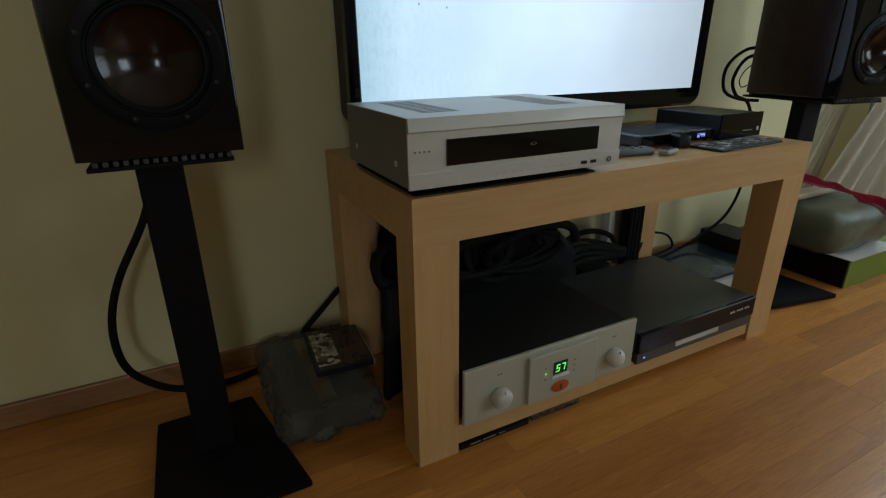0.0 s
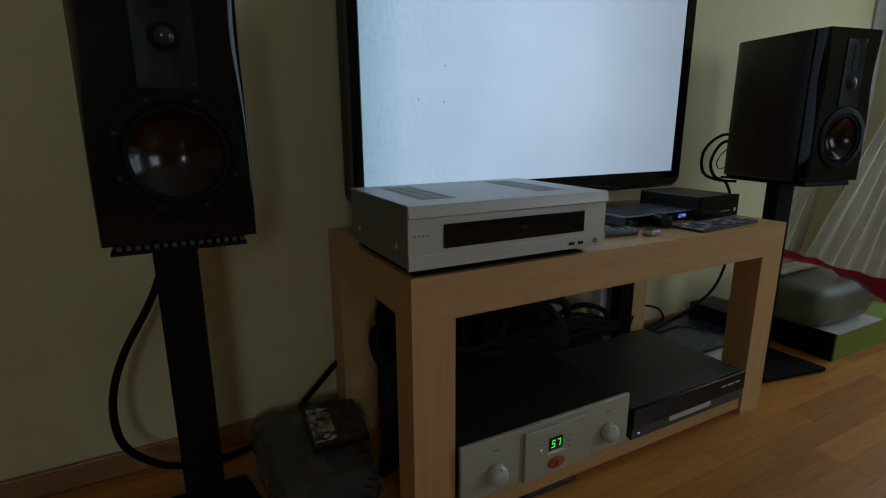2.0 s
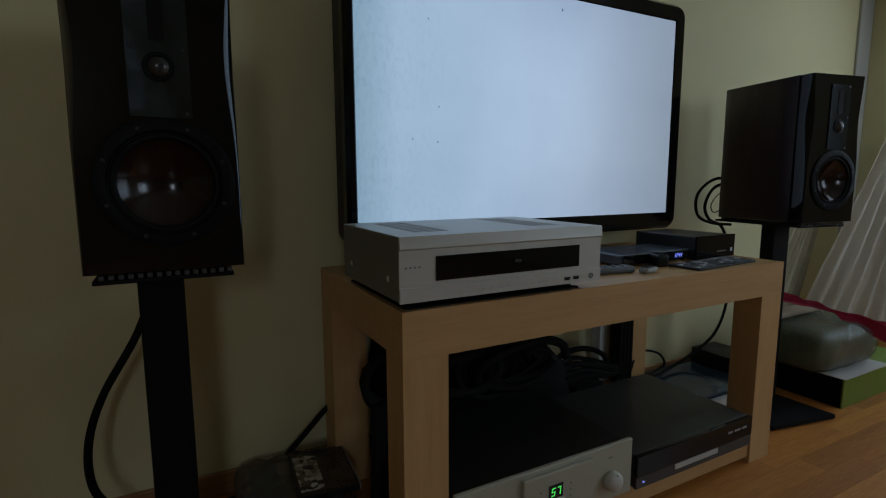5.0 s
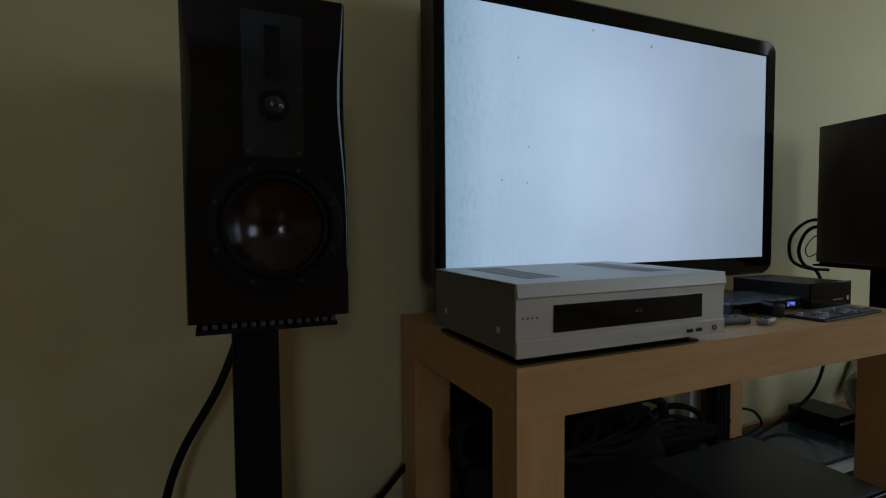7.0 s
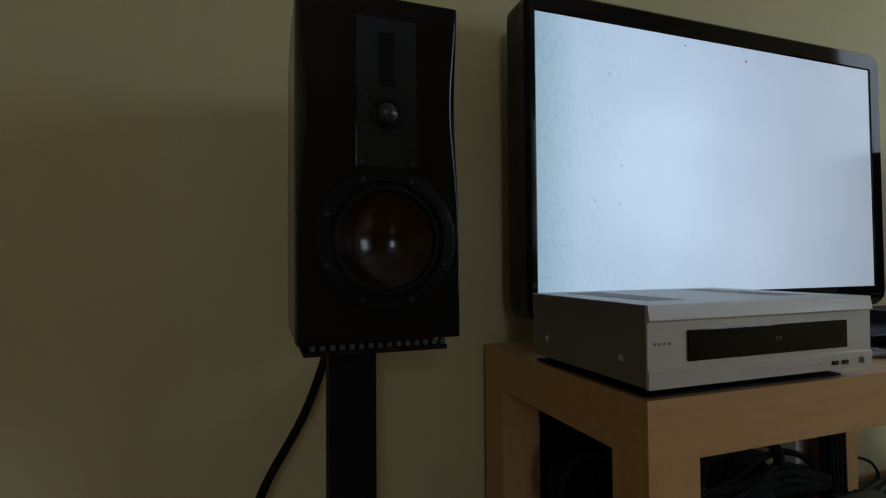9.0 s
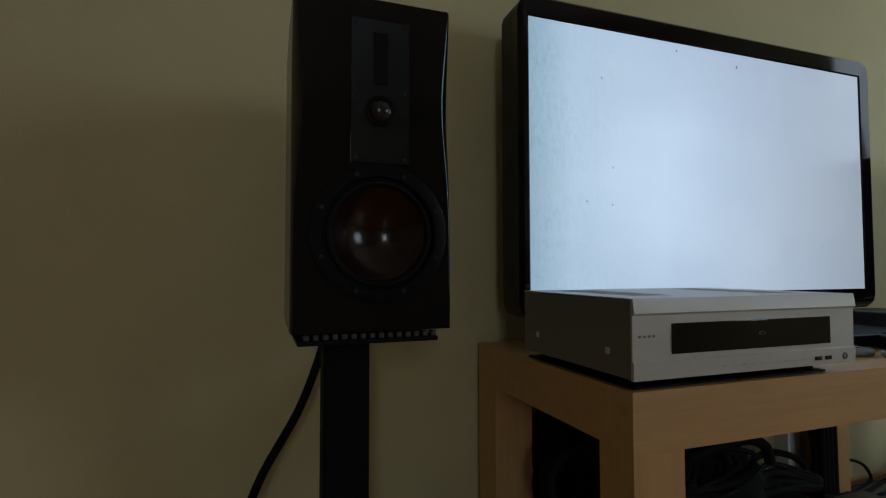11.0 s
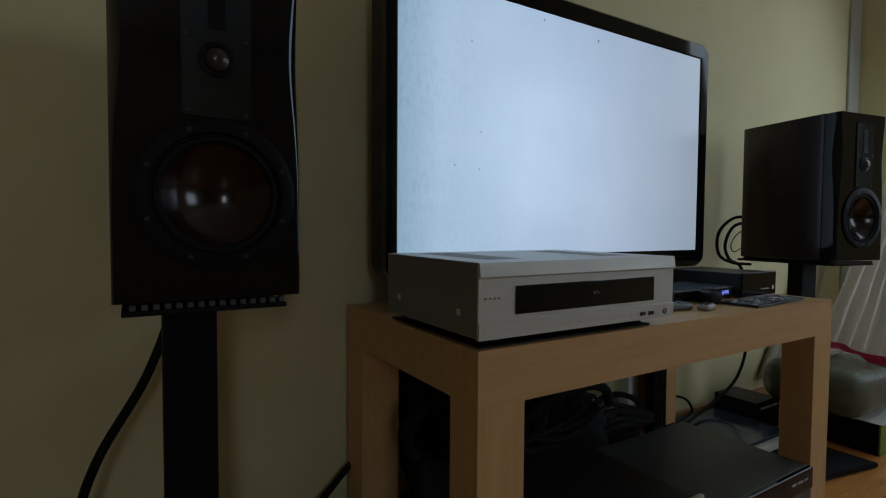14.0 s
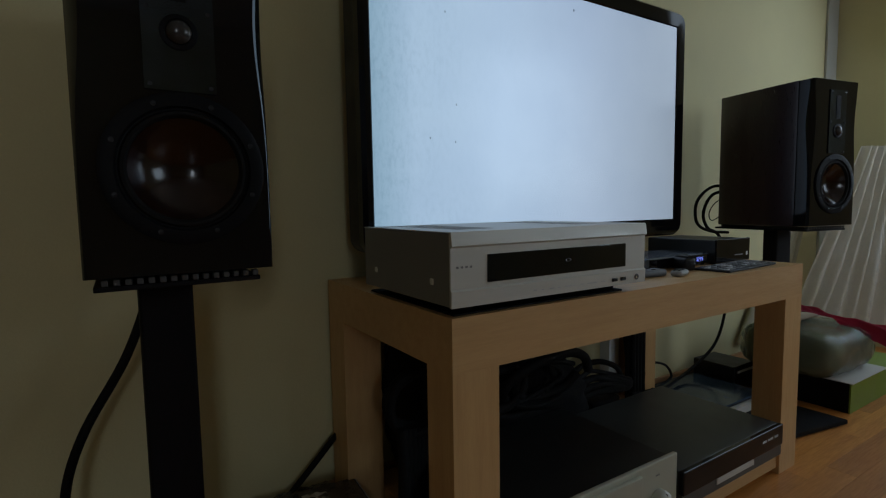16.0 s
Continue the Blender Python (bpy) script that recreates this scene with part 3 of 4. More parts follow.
def remote(at, turn, length, wide, thick, mat, label):
    t = thing("remote_control", at, label, "remote control", "remotes on the table", turn)
    bm = bmesh.new()
    box(bm, -length / 2, length / 2, -wide / 2, wide / 2, 0.0, thick, 0.006, 3)
    body = part("body", bm, mat, t, local=True, smooth=True)
    for i in range(5):
        for k in range(2):
            c, d = -length * 0.36 + i * length * 0.16, (-0.2 + 0.4 * k) * wide
            part("button", boxes((c - 0.004, c + 0.004, d - 0.003, d + 0.003, thick + 0.0002, thick + 0.0014), bevel=0.0006), RUBBER, t, local=True)
    return t


receiver_box()
clock_box()
remote((1.105, 0.852, 0.5365), 70, 0.055, 0.030, 0.030, BLACK, "stubby black remote control standing against the media box")
remote((0.912, 0.838, 0.5365), -10, 0.14, 0.040, 0.015, GREY_PLASTIC, "grey remote control beside the disc player")
remote((1.006, 0.797, 0.5365), 14, 0.050, 0.026, 0.013, pbr("pale_grey_plastic", (0.33, 0.33, 0.32), 0.4), "short pale remote control with dark buttons")


def small_keyboard():
    t = thing("keyboard", (1.25, 0.800, 0.5363), "thin dark miniature keyboard with pale worn keys", "keyboard", turn=0)
    tilt = 4
    t.matrix_basis = pose(1.245, 0.800, 0.5364, 0, 0, tilt)
    part("body", boxes((-0.125, 0.125, -0.042, 0.042, 0.0, 0.0055), bevel=0.002), BLACK, t, local=True)
    rng = random.Random(5)
    keys = [finish("key", boxes((-0.0062, 0.0062, -0.0050, 0.0050, 0, 0.0018), bevel=0.0006), pbr(n, (c, c, c * 1.05), 0.4, 0, 0.5, 90, 300))
            for n, c in (("dark_key", 0.04), ("grey_key", 0.22), ("pale_key", 0.60))]
    for i in range(16):
        for k in range(5):
            ob = new("key", keys[rng.choice((0, 0, 1, 1, 2))])
            ob.parent = t
            ob.location = (-0.1145 + i * 0.01525, -0.030 + k * 0.0145, 0.0056)
    return t


small_keyboard()


# ---- machines on the low shelf ----
def amplifier():
    x0, x1, y0, z0, z1 = 0.452, 0.895, 0.722, 0.070, 0.194
    t = thing("amplifier", (0.673, 0.9, 0.0622), "silver-fronted amplifier with two round knobs and green display", "amplifier")
    part("body", boxes((x0 + 0.008, x1 - 0.008, y0 + 0.0105, 1.03, z0 + 0.004, z1 - 0.008), bevel=0.002), BLACK_TOP, t, "black steel body")
    f = part("front_panel", boxes((x0, x1, y0, y0 + 0.010, z0, z1), bevel=0.0025), SILVER_DULL, t, "pale silver front panel")
    c = part("centre_panel", boxes((0.597, 0.774, y0 - 0.009, y0 - 0.0002, z0 + 0.004, z1 - 0.010), bevel=0.002), SILVER_DULL, t)
    d = part("display", boxes((0.6565, 0.6925, y0 - 0.0102, y0 - 0.0090, 0.129, 0.158), bevel=0.0004), GLASS_DARK, c)
    part("digits", moved(seven_segment("57", 0.0165), (0.6745, y0 - 0.0106, 0.1435)), GREEN_GLOW, d, "glowing green digits")
    part("display_lip", boxes((0.652, 0.697, y0 - 0.0120, y0 - 0.0092, 0.1205, 0.1265), bevel=0.001), WHITE_PLASTIC, c)
    bm = lathe(bmesh.new(), [(0.0, -0.0025), (0.013, -0.0022), (0.0165, -0.0010), (0.0165, 0.0016)], (0, 0, 0), "y", 36)
    bmesh.ops.scale(bm, vec=Vector((1.35, 1, 0.80)), verts=bm.verts[:])
    b = part("badge", moved(bm, (0.6770, y0 - 0.0105, 0.097)), ORANGE, c, "orange oval badge", smooth=True)
    part("badge_mark", boxes((0.6750, 0.6790, y0 - 0.0138, y0 - 0.0128, 0.091, 0.103)), COVER, b)
    for i in range(3):
        for side in (0.637, 0.712):
            z = 0.150 - i * 0.013
            lit = side < 0.7 and i == 1
            part("indicator", lathe(bmesh.new(), [(0.0018, 0.0012), (0.0018, -0.0008), (0.0, -0.0010)], (side, y0 - 0.0095, z), "y", 12), GREEN_GLOW if lit else INK_GREY, c)
    for kx, lab in ((0.531, 0.165), (0.830, 0.165)):
        k = part("knob", lathe(bmesh.new(), [(0.0190, 0.0), (0.0212, -0.003), (0.0214, -0.013), (0.0200, -0.0180), (0.0165, -0.0220), (0.0100, -0.0245), (0.0, -0.0252)], (kx, y0 - 0.0002, 0.118), "y", 44), SILVER, t, "round satin silver knob", smooth=True)
        part("knob_mark", boxes((kx - 0.0007, kx + 0.0007, y0 - 0.0232, y0 - 0.0185, 0.1335, 0.1375)), INK_GREY, k)
        part("label_bar", boxes((kx - 0.006, kx + 0.006, y0 - 0.0006, y0 - 0.0001, lab, lab + 0.003)), INK_GREY, f)
    for a in (0.49, 0.857):
        for b in (0.77, 1.00):
            part("foot", lathe(bmesh.new(), [(0.016, 0.0), (0.018, 0.010)], (a, b, 0.0622), "z", 20), RUBBER, t)


def recorder():
    x0, x1, y0, y1, z0, z1 = 0.905, 1.320, 0.713, 1.045, 0.072, 0.1505
    t = thing("video_recorder", (1.11, 0.88, 0.0622), "low black video recorder with a silver strip, on the shelf", "video recorder")
    part("body", boxes((x0 + 0.002, x1 - 0.002, y0 + 0.012, y1, z0, z1 - 0.0005), bevel=0.0015), pbr("grey_green_steel", (0.050, 0.056, 0.052), 0.4, 0.2, 0.15, 4, 350, 0.12), t, "dark grey-green steel lid")
    f = part("front_panel", boxes((x0, x1, y0, y0 + 0.0118, z0 + 0.028, z1), bevel=0.002), BLACK_GLOSS, t)
    part("silver_strip", boxes((x0, x1, y0 + 0.003, y0 + 0.0118, z0, z0 + 0.0275), bevel=0.001), pbr("dim_silver", (0.075, 0.075, 0.068), 0.4, 0.4), t, "dim silver lower strip")
    part("disc_tray", boxes((1.03, 1.185, y0 + 0.0006, y0 + 0.0029, z0 + 0.014, z0 + 0.027), bevel=0.0005), SILVER, t)
    bm = bmesh.new()
    for i in (0, 1, 2, 4, 5, 6, 7, 9, 10, 11):
        a = 1.222 + i * 0.0062
        box(bm, a, a + 0.0042, y0 - 0.0004, y0 + 0.0003, z0 + 0.0535, z0 + 0.0590)
    part("label_bar", bm, INK, f)
    part("power_light", boxes((0.925, 0.931, y0 + 0.0022, y0 + 0.0030, z0 + 0.012, z0 + 0.015)), BLUE_GLOW, t)
    for a in (0.94, 1.28):
        for b in (0.76, 1.01):
            part("foot", lathe(bmesh.new(), [(0.014, 0.0), (0.015, 0.0098)], (a, b, 0.0622), "z", 18), RUBBER, t)


amplifier()
recorder()


# ---- loudspeakers on stands (axes of their own: front centre, x across, y back) ----
def loudspeaker(at, turn):
    t = thing("loudspeaker", at, "dark cherry loudspeaker with glossy black front, on a stand", "loudspeaker", "pair of loudspeakers", turn)
    H, W = 0.4320, 0.1025
    # cabinet: sides that draw in a little towards the back
    bm = bmesh.new()
    half = [(0.0450, 0.1024), (0.0460, 0.1025), (0.12, 0.1020), (0.20, 0.1003), (0.28, 0.0980), (0.306, 0.0970), (0.310, 0.0940)]
    plan = [(w, y) for y, w in half] + [(-w, y) for y, w in reversed(half)]
    ends = [[bm.verts.new((x, y, z)) for x, y in plan] for z in (0.0, 0.0025, H - 0.0025, H)]
    for k in (0, 3):
        for v in ends[k]:
            v.co.x *= 0.98
    for a, b in zip(ends, ends[1:]):
        for i in range(len(plan)):
            j = (i + 1) % len(plan)
            bm.faces.new((a[i], a[j], b[j], b[i]))
    bm.faces.new(ends[0][::-1]), bm.faces.new(ends[-1])
    part("cabinet", bm, CHERRY, t, "dark cherry gloss cabinet", smooth=True, local=True)
    # baffle: waisted front with a round hole for the woofer
    wz, wx, hole = 0.126, 0.006, 0.0705

    def cut(z):
        return 0.0022 + 0.0105 * math.exp(-((z - 0.300) / 0.095) ** 2)
    bm = bmesh.new()
    n = 30
    zs = [0.002 + (H - 0.004) * i / n for i in range(n + 1)]
    fr = [bm.verts.new((W - cut(z), 0.0, z)) for z in zs] + [bm.verts.new((-W + cut(z), 0.0, z)) for z in reversed(zs)]
    bk = [bm.verts.new((W, 1.35 * cut(z), z)) for z in zs] + [bm.verts.new((-W, 1.35 * cut(z), z)) for z in reversed(zs)]
    rr = [bm.verts.new((W, 0.0449, z)) for z in zs] + [bm.verts.new((-W, 0.0449, z)) for z in reversed(zs)]
    m = len(fr)
    for a, b in ((fr, bk), (bk, rr)):
        for i in range(m):
            j = (i + 1) % m
            bm.faces.new((a[i], a[j], b[j], b[i]))
    circ = [bm.verts.new((wx + hole * math.cos(2 * math.pi * i / 48), 0.0, wz + hole * math.sin(2 * math.pi * i / 48))) for i in range(48)]
    inner = [bm.verts.new((v.co.x, 0.0435, v.co.z)) for v in circ]
    edges = [bm.edges.get((fr[i], fr[(i + 1) % m])) for i in range(m)]
    for i in range(48):
        j = (i + 1) % 48
        bm.faces.new((circ[i], circ[j], inner[j], inner[i]))
    edges += [bm.edges.get((circ[i], circ[(i + 1) % 48])) for i in range(48)]
    bmesh.ops.triangle_fill(bm, use_beauty=True, use_dissolve=False, edges=edges)
    part("baffle", bm, BLACK_GLOSS, t, "glossy black waisted front", smooth=True, local=True)
    w = part("woofer", lathe(bmesh.new(), [(0.0700, 0.010), (0.0690, -0.001), (0.0880, -0.0006), (0.0890, -0.0035), (0.0850, -0.0050), (0.0730, -0.0050),
                                           (0.0715, -0.002), (0.0690, 0.002)], (wx, 0.0, wz), "y", 56, False), RING, t, "black woofer ring", smooth=True, local=True)
    part("surround", lathe(bmesh.new(), [(0.0700, 0.006), (0.0695, 0.001), (0.0670, -0.0030), (0.0635, -0.0035), (0.0605, 0.000), (0.0600, 0.006)], (wx, 0.0, wz), "y", 56, False), RUBBER, w, smooth=True, local=True)
    prof = [(0.0604, 0.0035)] + [(0.060 * (1 - i / 14), 0.003 + 0.031 * (1 - (1 - i / 14) ** 2)) for i in range(14)] + [(0.0004, 0.034)]
    part("cone", lathe(bmesh.new(), prof, (wx, 0.0, wz), "y", 56, False), CONE, w, "reddish-brown fibre cone", smooth=True, local=True)
    for i in range(8):
        th = radians(22.5 + 45 * i)
        part("screw", lathe(bmesh.new(), [(0.0030, 0.001), (0.0030, -0.0012), (0.0, -0.0016)], (wx + 0.0795 * math.cos(th), -0.005, wz + 0.0795 * math.sin(th)), "y", 10), BLACK, w, local=True)
    pl = part("tweeter_plate", boxes((-0.032, 0.044, -0.0026, -0.0003, 0.216, 0.402)), PLATE, t, "dark grey metal tweeter plate", local=True)
    part("dome_ring", lathe(bmesh.new(), [(0.0205, -0.0002), (0.0200, -0.0020), (0.0150, -0.0030), (0.0145, 0.0004)], (wx, -0.0026, 0.283), "y", 36, False), RING, pl, smooth=True, local=True)
    part("dome", lathe(bmesh.new(), [(0.0142 * math.cos(a), -0.0105 * math.sin(a)) for a in [radians(10 * i) for i in range(9)]] + [(0.0, -0.0105)], (wx, -0.0030, 0.283), "y", 32), pbr("grey_soft_dome", (0.035, 0.033, 0.032), 0.22, 0.2), pl, smooth=True, local=True)
    part("ribbon", boxes((wx - 0.0095, wx + 0.0095, -0.0036, -0.0029, 0.318, 0.385)), BLACK_MATT, pl, local=True)
    for a in (-0.026, 0.038):
        for z in (0.222, 0.308, 0.396):
            part("screw", lathe(bmesh.new(), [(0.0026, 0.0008), (0.0026, -0.0008), (0.0, -0.0011)], (a, -0.0030, z), "y", 10), BLACK, pl, local=True)
    part("terminal_panel", boxes((-0.05, 0.05, 0.3052, 0.3085, 0.05, 0.15), bevel=0.001), BLACK, t, local=True)
    for a in (-0.025, 0.025):
        part("terminal", lathe(bmesh.new(), [(0.006, 0.0), (0.006, 0.018), (0.0, 0.0185)], (a, 0.3087, 0.10), "y", 14), CHROME, t, local=True)
    return t


def speaker_stand(at, turn, shift=0.0):
    t = thing("speaker_stand", at, "black steel loudspeaker stand with one square column", "stand", "pair of stands", turn)
    bm = bmesh.new()
    lo, hi = [], []
    for x, y in ((-0.130, -0.035), (0.132, -0.035), (0.070, 0.280), (-0.122, 0.272)):
        lo.append(bm.verts.new((x + shift, y, 0.003)))
        hi.append(bm.verts.new((x + shift, y, 0.017)))
    bm.faces.new(lo[::-1]), bm.faces.new(hi)
    for i in range(4):
        j = (i + 1) % 4
        bm.faces.new((lo[i], lo[j], hi[j], hi[i]))
    bmesh.ops.bevel(bm, geom=bm.edges[:], offset=0.002, segments=2, affect="EDGES")
    part("base_plate", bm, BLACK_MATT, t, local=True)
    part("column", boxes((-0.048, 0.0205, 0.130, 0.178, 0.0172, 0.6040), bevel=0.004), BLACK_MATT, t, local=True)
    p = part("top_plate", boxes((-0.094, 0.088, 0.010, 0.322, 0.6045, 0.6105), bevel=0.001), BLACK_MATT, t, local=True)
    pad = finish("pad", boxes((-0.0036, 0.0036, -0.006, 0.006, 0, 0.0074), bevel=0.0014), PAD)
    for row, yy in ((0, 0.0165), (1, 0.300)):
        for i in range(15):
            ob = new("pad", pad)
            ob.parent = p
            ob.location = (-0.083 + i * 0.0118, yy, 0.6107)
    for x, y in ((-0.115, -0.02), (0.115, -0.02), (0.06, 0.262), (-0.108, 0.255)):
        part("spike", lathe(bmesh.new(), [(0.004, 0.0), (0.006, 0.003)], (x + shift, y, 0.0002), "z", 10), CHROME, t, local=True)
    return t


L_AT, R_AT, R_TURN = (0.0355, 0.819), (1.782, 0.8035), -10.5
speaker = loudspeaker((*L_AT, 0.6190), 0.0)
copy_thing(speaker, pose(*R_AT, 0.6190, 0, 0, R_TURN))
speaker_stand((*L_AT, 0.0), 0.0)
speaker_stand((*R_AT, 0.0), R_TURN, -0.062)


# ---- cables ----
def cable(pts, r, label, mat=RUBBER, group="cables", plug=None):
    at = Vector(pts[0])
    bm = bmesh.new()
    tube(bm, pts, r, 10, 10)
    ob = solid("cable", bm, mat, label, "cable", group=group, smooth=True, at=at)
    return ob


THICK = "thick black sleeved loudspeaker cable hanging to the floor"
cable([(0.02, 1.135, 0.70), (0.03, 1.17, 0.66), (0.014, 1.165, 0.57), (-0.030, 1.155, 0.45), (-0.098, 1.15, 0.33), (-0.128, 1.15, 0.235), (-0.126, 1.15, 0.145),
       (-0.090, 1.15, 0.088), (-0.03, 1.16, 0.043), (0.06, 1.19, 0.012), (0.13, 1.205, 0.010), (0.24, 1.215, 0.010)], 0.0078, THICK)
cable([(0.255, 1.222, 0.075), (0.30, 1.222, 0.118), (0.38, 1.225, 0.19), (0.45, 1.20, 0.24), (0.55, 1.12, 0.25)], 0.007, "black mains cable running up behind the table")
cable([(1.815, 1.10, 0.745), (1.77, 1.16, 0.752), (1.705, 1.18, 0.70), (1.715, 1.185, 0.625), (1.79, 1.18, 0.592), (1.86, 1.15, 0.585)], 0.0052, "black loudspeaker cable looped behind the loudspeaker")
cable([(1.84, 1.11, 0.735), (1.79, 1.17, 0.725), (1.755, 1.185, 0.66), (1.79, 1.19, 0.605), (1.865, 1.19, 0.575), (1.91, 1.19, 0.50), (1.945, 1.20, 0.38), (1.940, 1.20, 0.25), (1.875, 1.20, 0.148), (1.73, 1.195, 0.090), (1.61, 1.18, 0.072), (1.50, 1.15, 0.075), (1.38, 1.12, 0.10), (1.25, 1.10, 0.12)], 0.0055, "black loudspeaker cable sagging from the loudspeaker to the table")
cable([(1.83, 1.11, 0.72), (1.80, 1.16, 0.70), (1.775, 1.175, 0.66), (1.80, 1.18, 0.63), (1.84, 1.17, 0.65), (1.83, 1.15, 0.69)], 0.0018, "thin dark wire looped behind the loudspeaker")
cable([(1.33, 1.12, 0.12), (1.44, 1.18, 0.158), (1.55, 1.19, 0.134), (1.59, 1.19, 0.085), (1.52, 1.18, 0.072), (1.42, 1.15, 0.085)], 0.0042, "thin black cable curling behind the table")
rng = random.Random(11)
TANGLE = "black cable in the tangle behind the amplifier"
# a trunk of cables hanging by the back leg
for i in range(9):
    k, row = (i % 5) * 0.0155, (i // 5) * 0.014
    x = 1.272 + k + row * 0.5
    cable([(x, 1.132 - row, 0.4515), (x - 0.002, 1.130 - row, 0.34), (x - 0.004, 1.128 - row, 0.22), (x - 0.006, 1.126 - row, 0.13), (x - 0.010, 1.120 - row, 0.07)],
          0.0082, "black cable hanging in a trunk behind the table", group="cable tangle")
for k in (0.0, 0.018):
    cable([(1.225 + k, 1.150, 0.4515), (1.240 + k, 1.145, 0.38), (1.262 + k, 1.138, 0.31), (1.272 + k, 1.134, 0.24), (1.272 + k, 1.128, 0.165)], 0.0075, "black cable slanting into the trunk", group="cable tangle")
for i in range(8):
    k = i * 0.013
    cable([(0.97, 1.085 - 0.3 * k, 0.150 + 0.9 * k), (1.06, 1.075 + 0.2 * k, 0.172 + 0.75 * k - 0.01 * (i % 2)), (1.15, 1.080 + 0.2 * k, 0.160 + 0.5 * k), (1.225, 1.100, 0.145 + 0.35 * k), (1.290, 1.126, 0.135 + 0.2 * k)],
          rng.choice((0.0055, 0.0075, 0.009)), "black cable lying behind the recorder", group="cable tangle")
cable([(0.98, 1.10, 0.215), (1.06, 1.13, 0.232), (1.15, 1.14, 0.230), (1.215, 1.13, 0.205), (1.235, 1.12, 0.165)], 0.0085, "thick black cable arching behind the recorder", group="cable tangle")
for i in range(9):
    cx, cy, cz = 0.60 + rng.random() * 0.26, 1.000 + rng.random() * 0.03, 0.275 + rng.random() * 0.03
    rx, rz = 0.09 + rng.random() * 0.06, 0.045 + rng.random() * 0.035
    ph, n, turnd = rng.random() * 6.28, 9, rng.uniform(3.6, 6.6)
    lean = rng.uniform(-0.02, 0.02)
    pts = []
    for j in range(n):
        a = ph + turnd * j / (n - 1)
        pts.append((cx + rx * math.cos(a), cy + lean * math.sin(a * 1.7), max(0.203, cz + rz * math.sin(a))))
    cable(pts, rng.choice((0.006, 0.009, 0.012)), TANGLE, group="cable tangle")
for i in range(3):
    pts = []
    for j in range(11):
        a = 1.2 + 5.9 * j / 10 + i * 0.7
        pts.append((0.436 + (0.058 - 0.004 * i) * math.cos(a), 0.960 + 0.016 * i + 0.012 * math.sin(a * 0.5), 0.320 + (0.060 - 0.004 * i) * math.sin(a)))
    cable(pts, 0.0095, "thick black cable coiled between the table legs", group="cable tangle")
for i in range(9):
    k = 0.0125 * i
    cable([(0.394 + k, 0.955 + 0.5 * k, 0.285 - 0.3 * k), (0.392 + 1.05 * k, 0.950 + 0.7 * k, 0.20), (0.386 + k, 0.945 + 0.6 * k, 0.10), (0.384 + 0.9 * k, 0.955 + 0.5 * k, 0.0115), (0.43 + 0.3 * k, 1.03, 0.0115)],
          0.0105, "thick black cable hanging between the table legs", group="cable tangle")
bag = lumpy_box(0.47, 1.045, 1.050, 1.236, 0.0625, 0.432, 0.020, 8.0, 20, 0.088, 4.0)
for v in bag.verts:
    k = max(0.0, min(1.0, (v.co.x - 0.80) / 0.24))
    v.co.z = 0.0625 + (v.co.z - 0.0625) * (1 - 0.50 * k * k * (3 - 2 * k))
solid("bag", bag, RUBBER, "crumpled black bag standing behind the amplifier", "bag", smooth=True, at=(0.7, 1.11, 0.0625))
solid("socket_box", boxes((1.07, 1.19, 1.09, 1.20, 0.0625, 0.135), bevel=0.008), BLACK, "black mains socket block behind the recorder", "socket block", smooth=True, at=(1.1, 1.14, 0.0625))
solid("cable_duct", boxes((1.296, 1.345, 1.220, 1.2595, 0.0590, 0.50), bevel=0.002), WHITE_PLASTIC, "white plastic cable duct on the wall behind the table", "cable duct", at=(1.320, 1.24, 0.0590))


# ---- floor clutter by the first stand ----
def cover_art():
    m, nt, b = nodes_of("patchy_print")
    v = coords(nt)
    vo = nt.nodes.new("ShaderNodeTexVoronoi")
    vo.inputs["Scale"].default_value = 75.0
    nt.links.new(v, vo.inputs["Vector"])
    sep = nt.nodes.new("ShaderNodeSeparateColor")
    nt.links.new(vo.outputs["Color"], sep.inputs[0])
    nt.links.new(ramp(nt, sep.outputs[0], [(0.2, (0.03, 0.025, 0.02)), (0.45, (0.20, 0.16, 0.12)), (0.8, (0.55, 0.52, 0.45))]), b.inputs["Base Color"])
    b.inputs["Roughness"].default_value = 0.25
    return m


COVER_ART = cover_art()


def wrapped(name, at, film, film_mat, inner, inner_mat, tape, label, category):
    """A thing wrapped in film: the film, what shows through it, and a strip of tape."""
    t = thing(name, at, label, category)
    part("film", film, film_mat, t, "crinkled clear bubble film")
    part("inner_box", inner, inner_mat, t, smooth=True)
    part("tape", tape, pbr("brown_tape", (0.22, 0.16, 0.10), 0.25), t)


wrapped("wrapped_parcel", (0.245, 1.06, 0.001), lumpy_box(0.135, 0.355, 0.89, 1.235, 0.001, 0.084, 0.013, 26.0, 40, 0.024, 1.0), FILM,
        lumpy_box(0.160, 0.332, 0.92, 1.21, 0.002, 0.066, 0.003, 14.0, 8, 0.008), pbr("dim_carton", (0.085, 0.078, 0.062), 0.6, 0, 0.3, 12),
        boxes((0.225, 0.262, 0.93, 1.20, 0.0665, 0.0672)), "parcel wrapped in clear bubble film on the floor", "parcel")


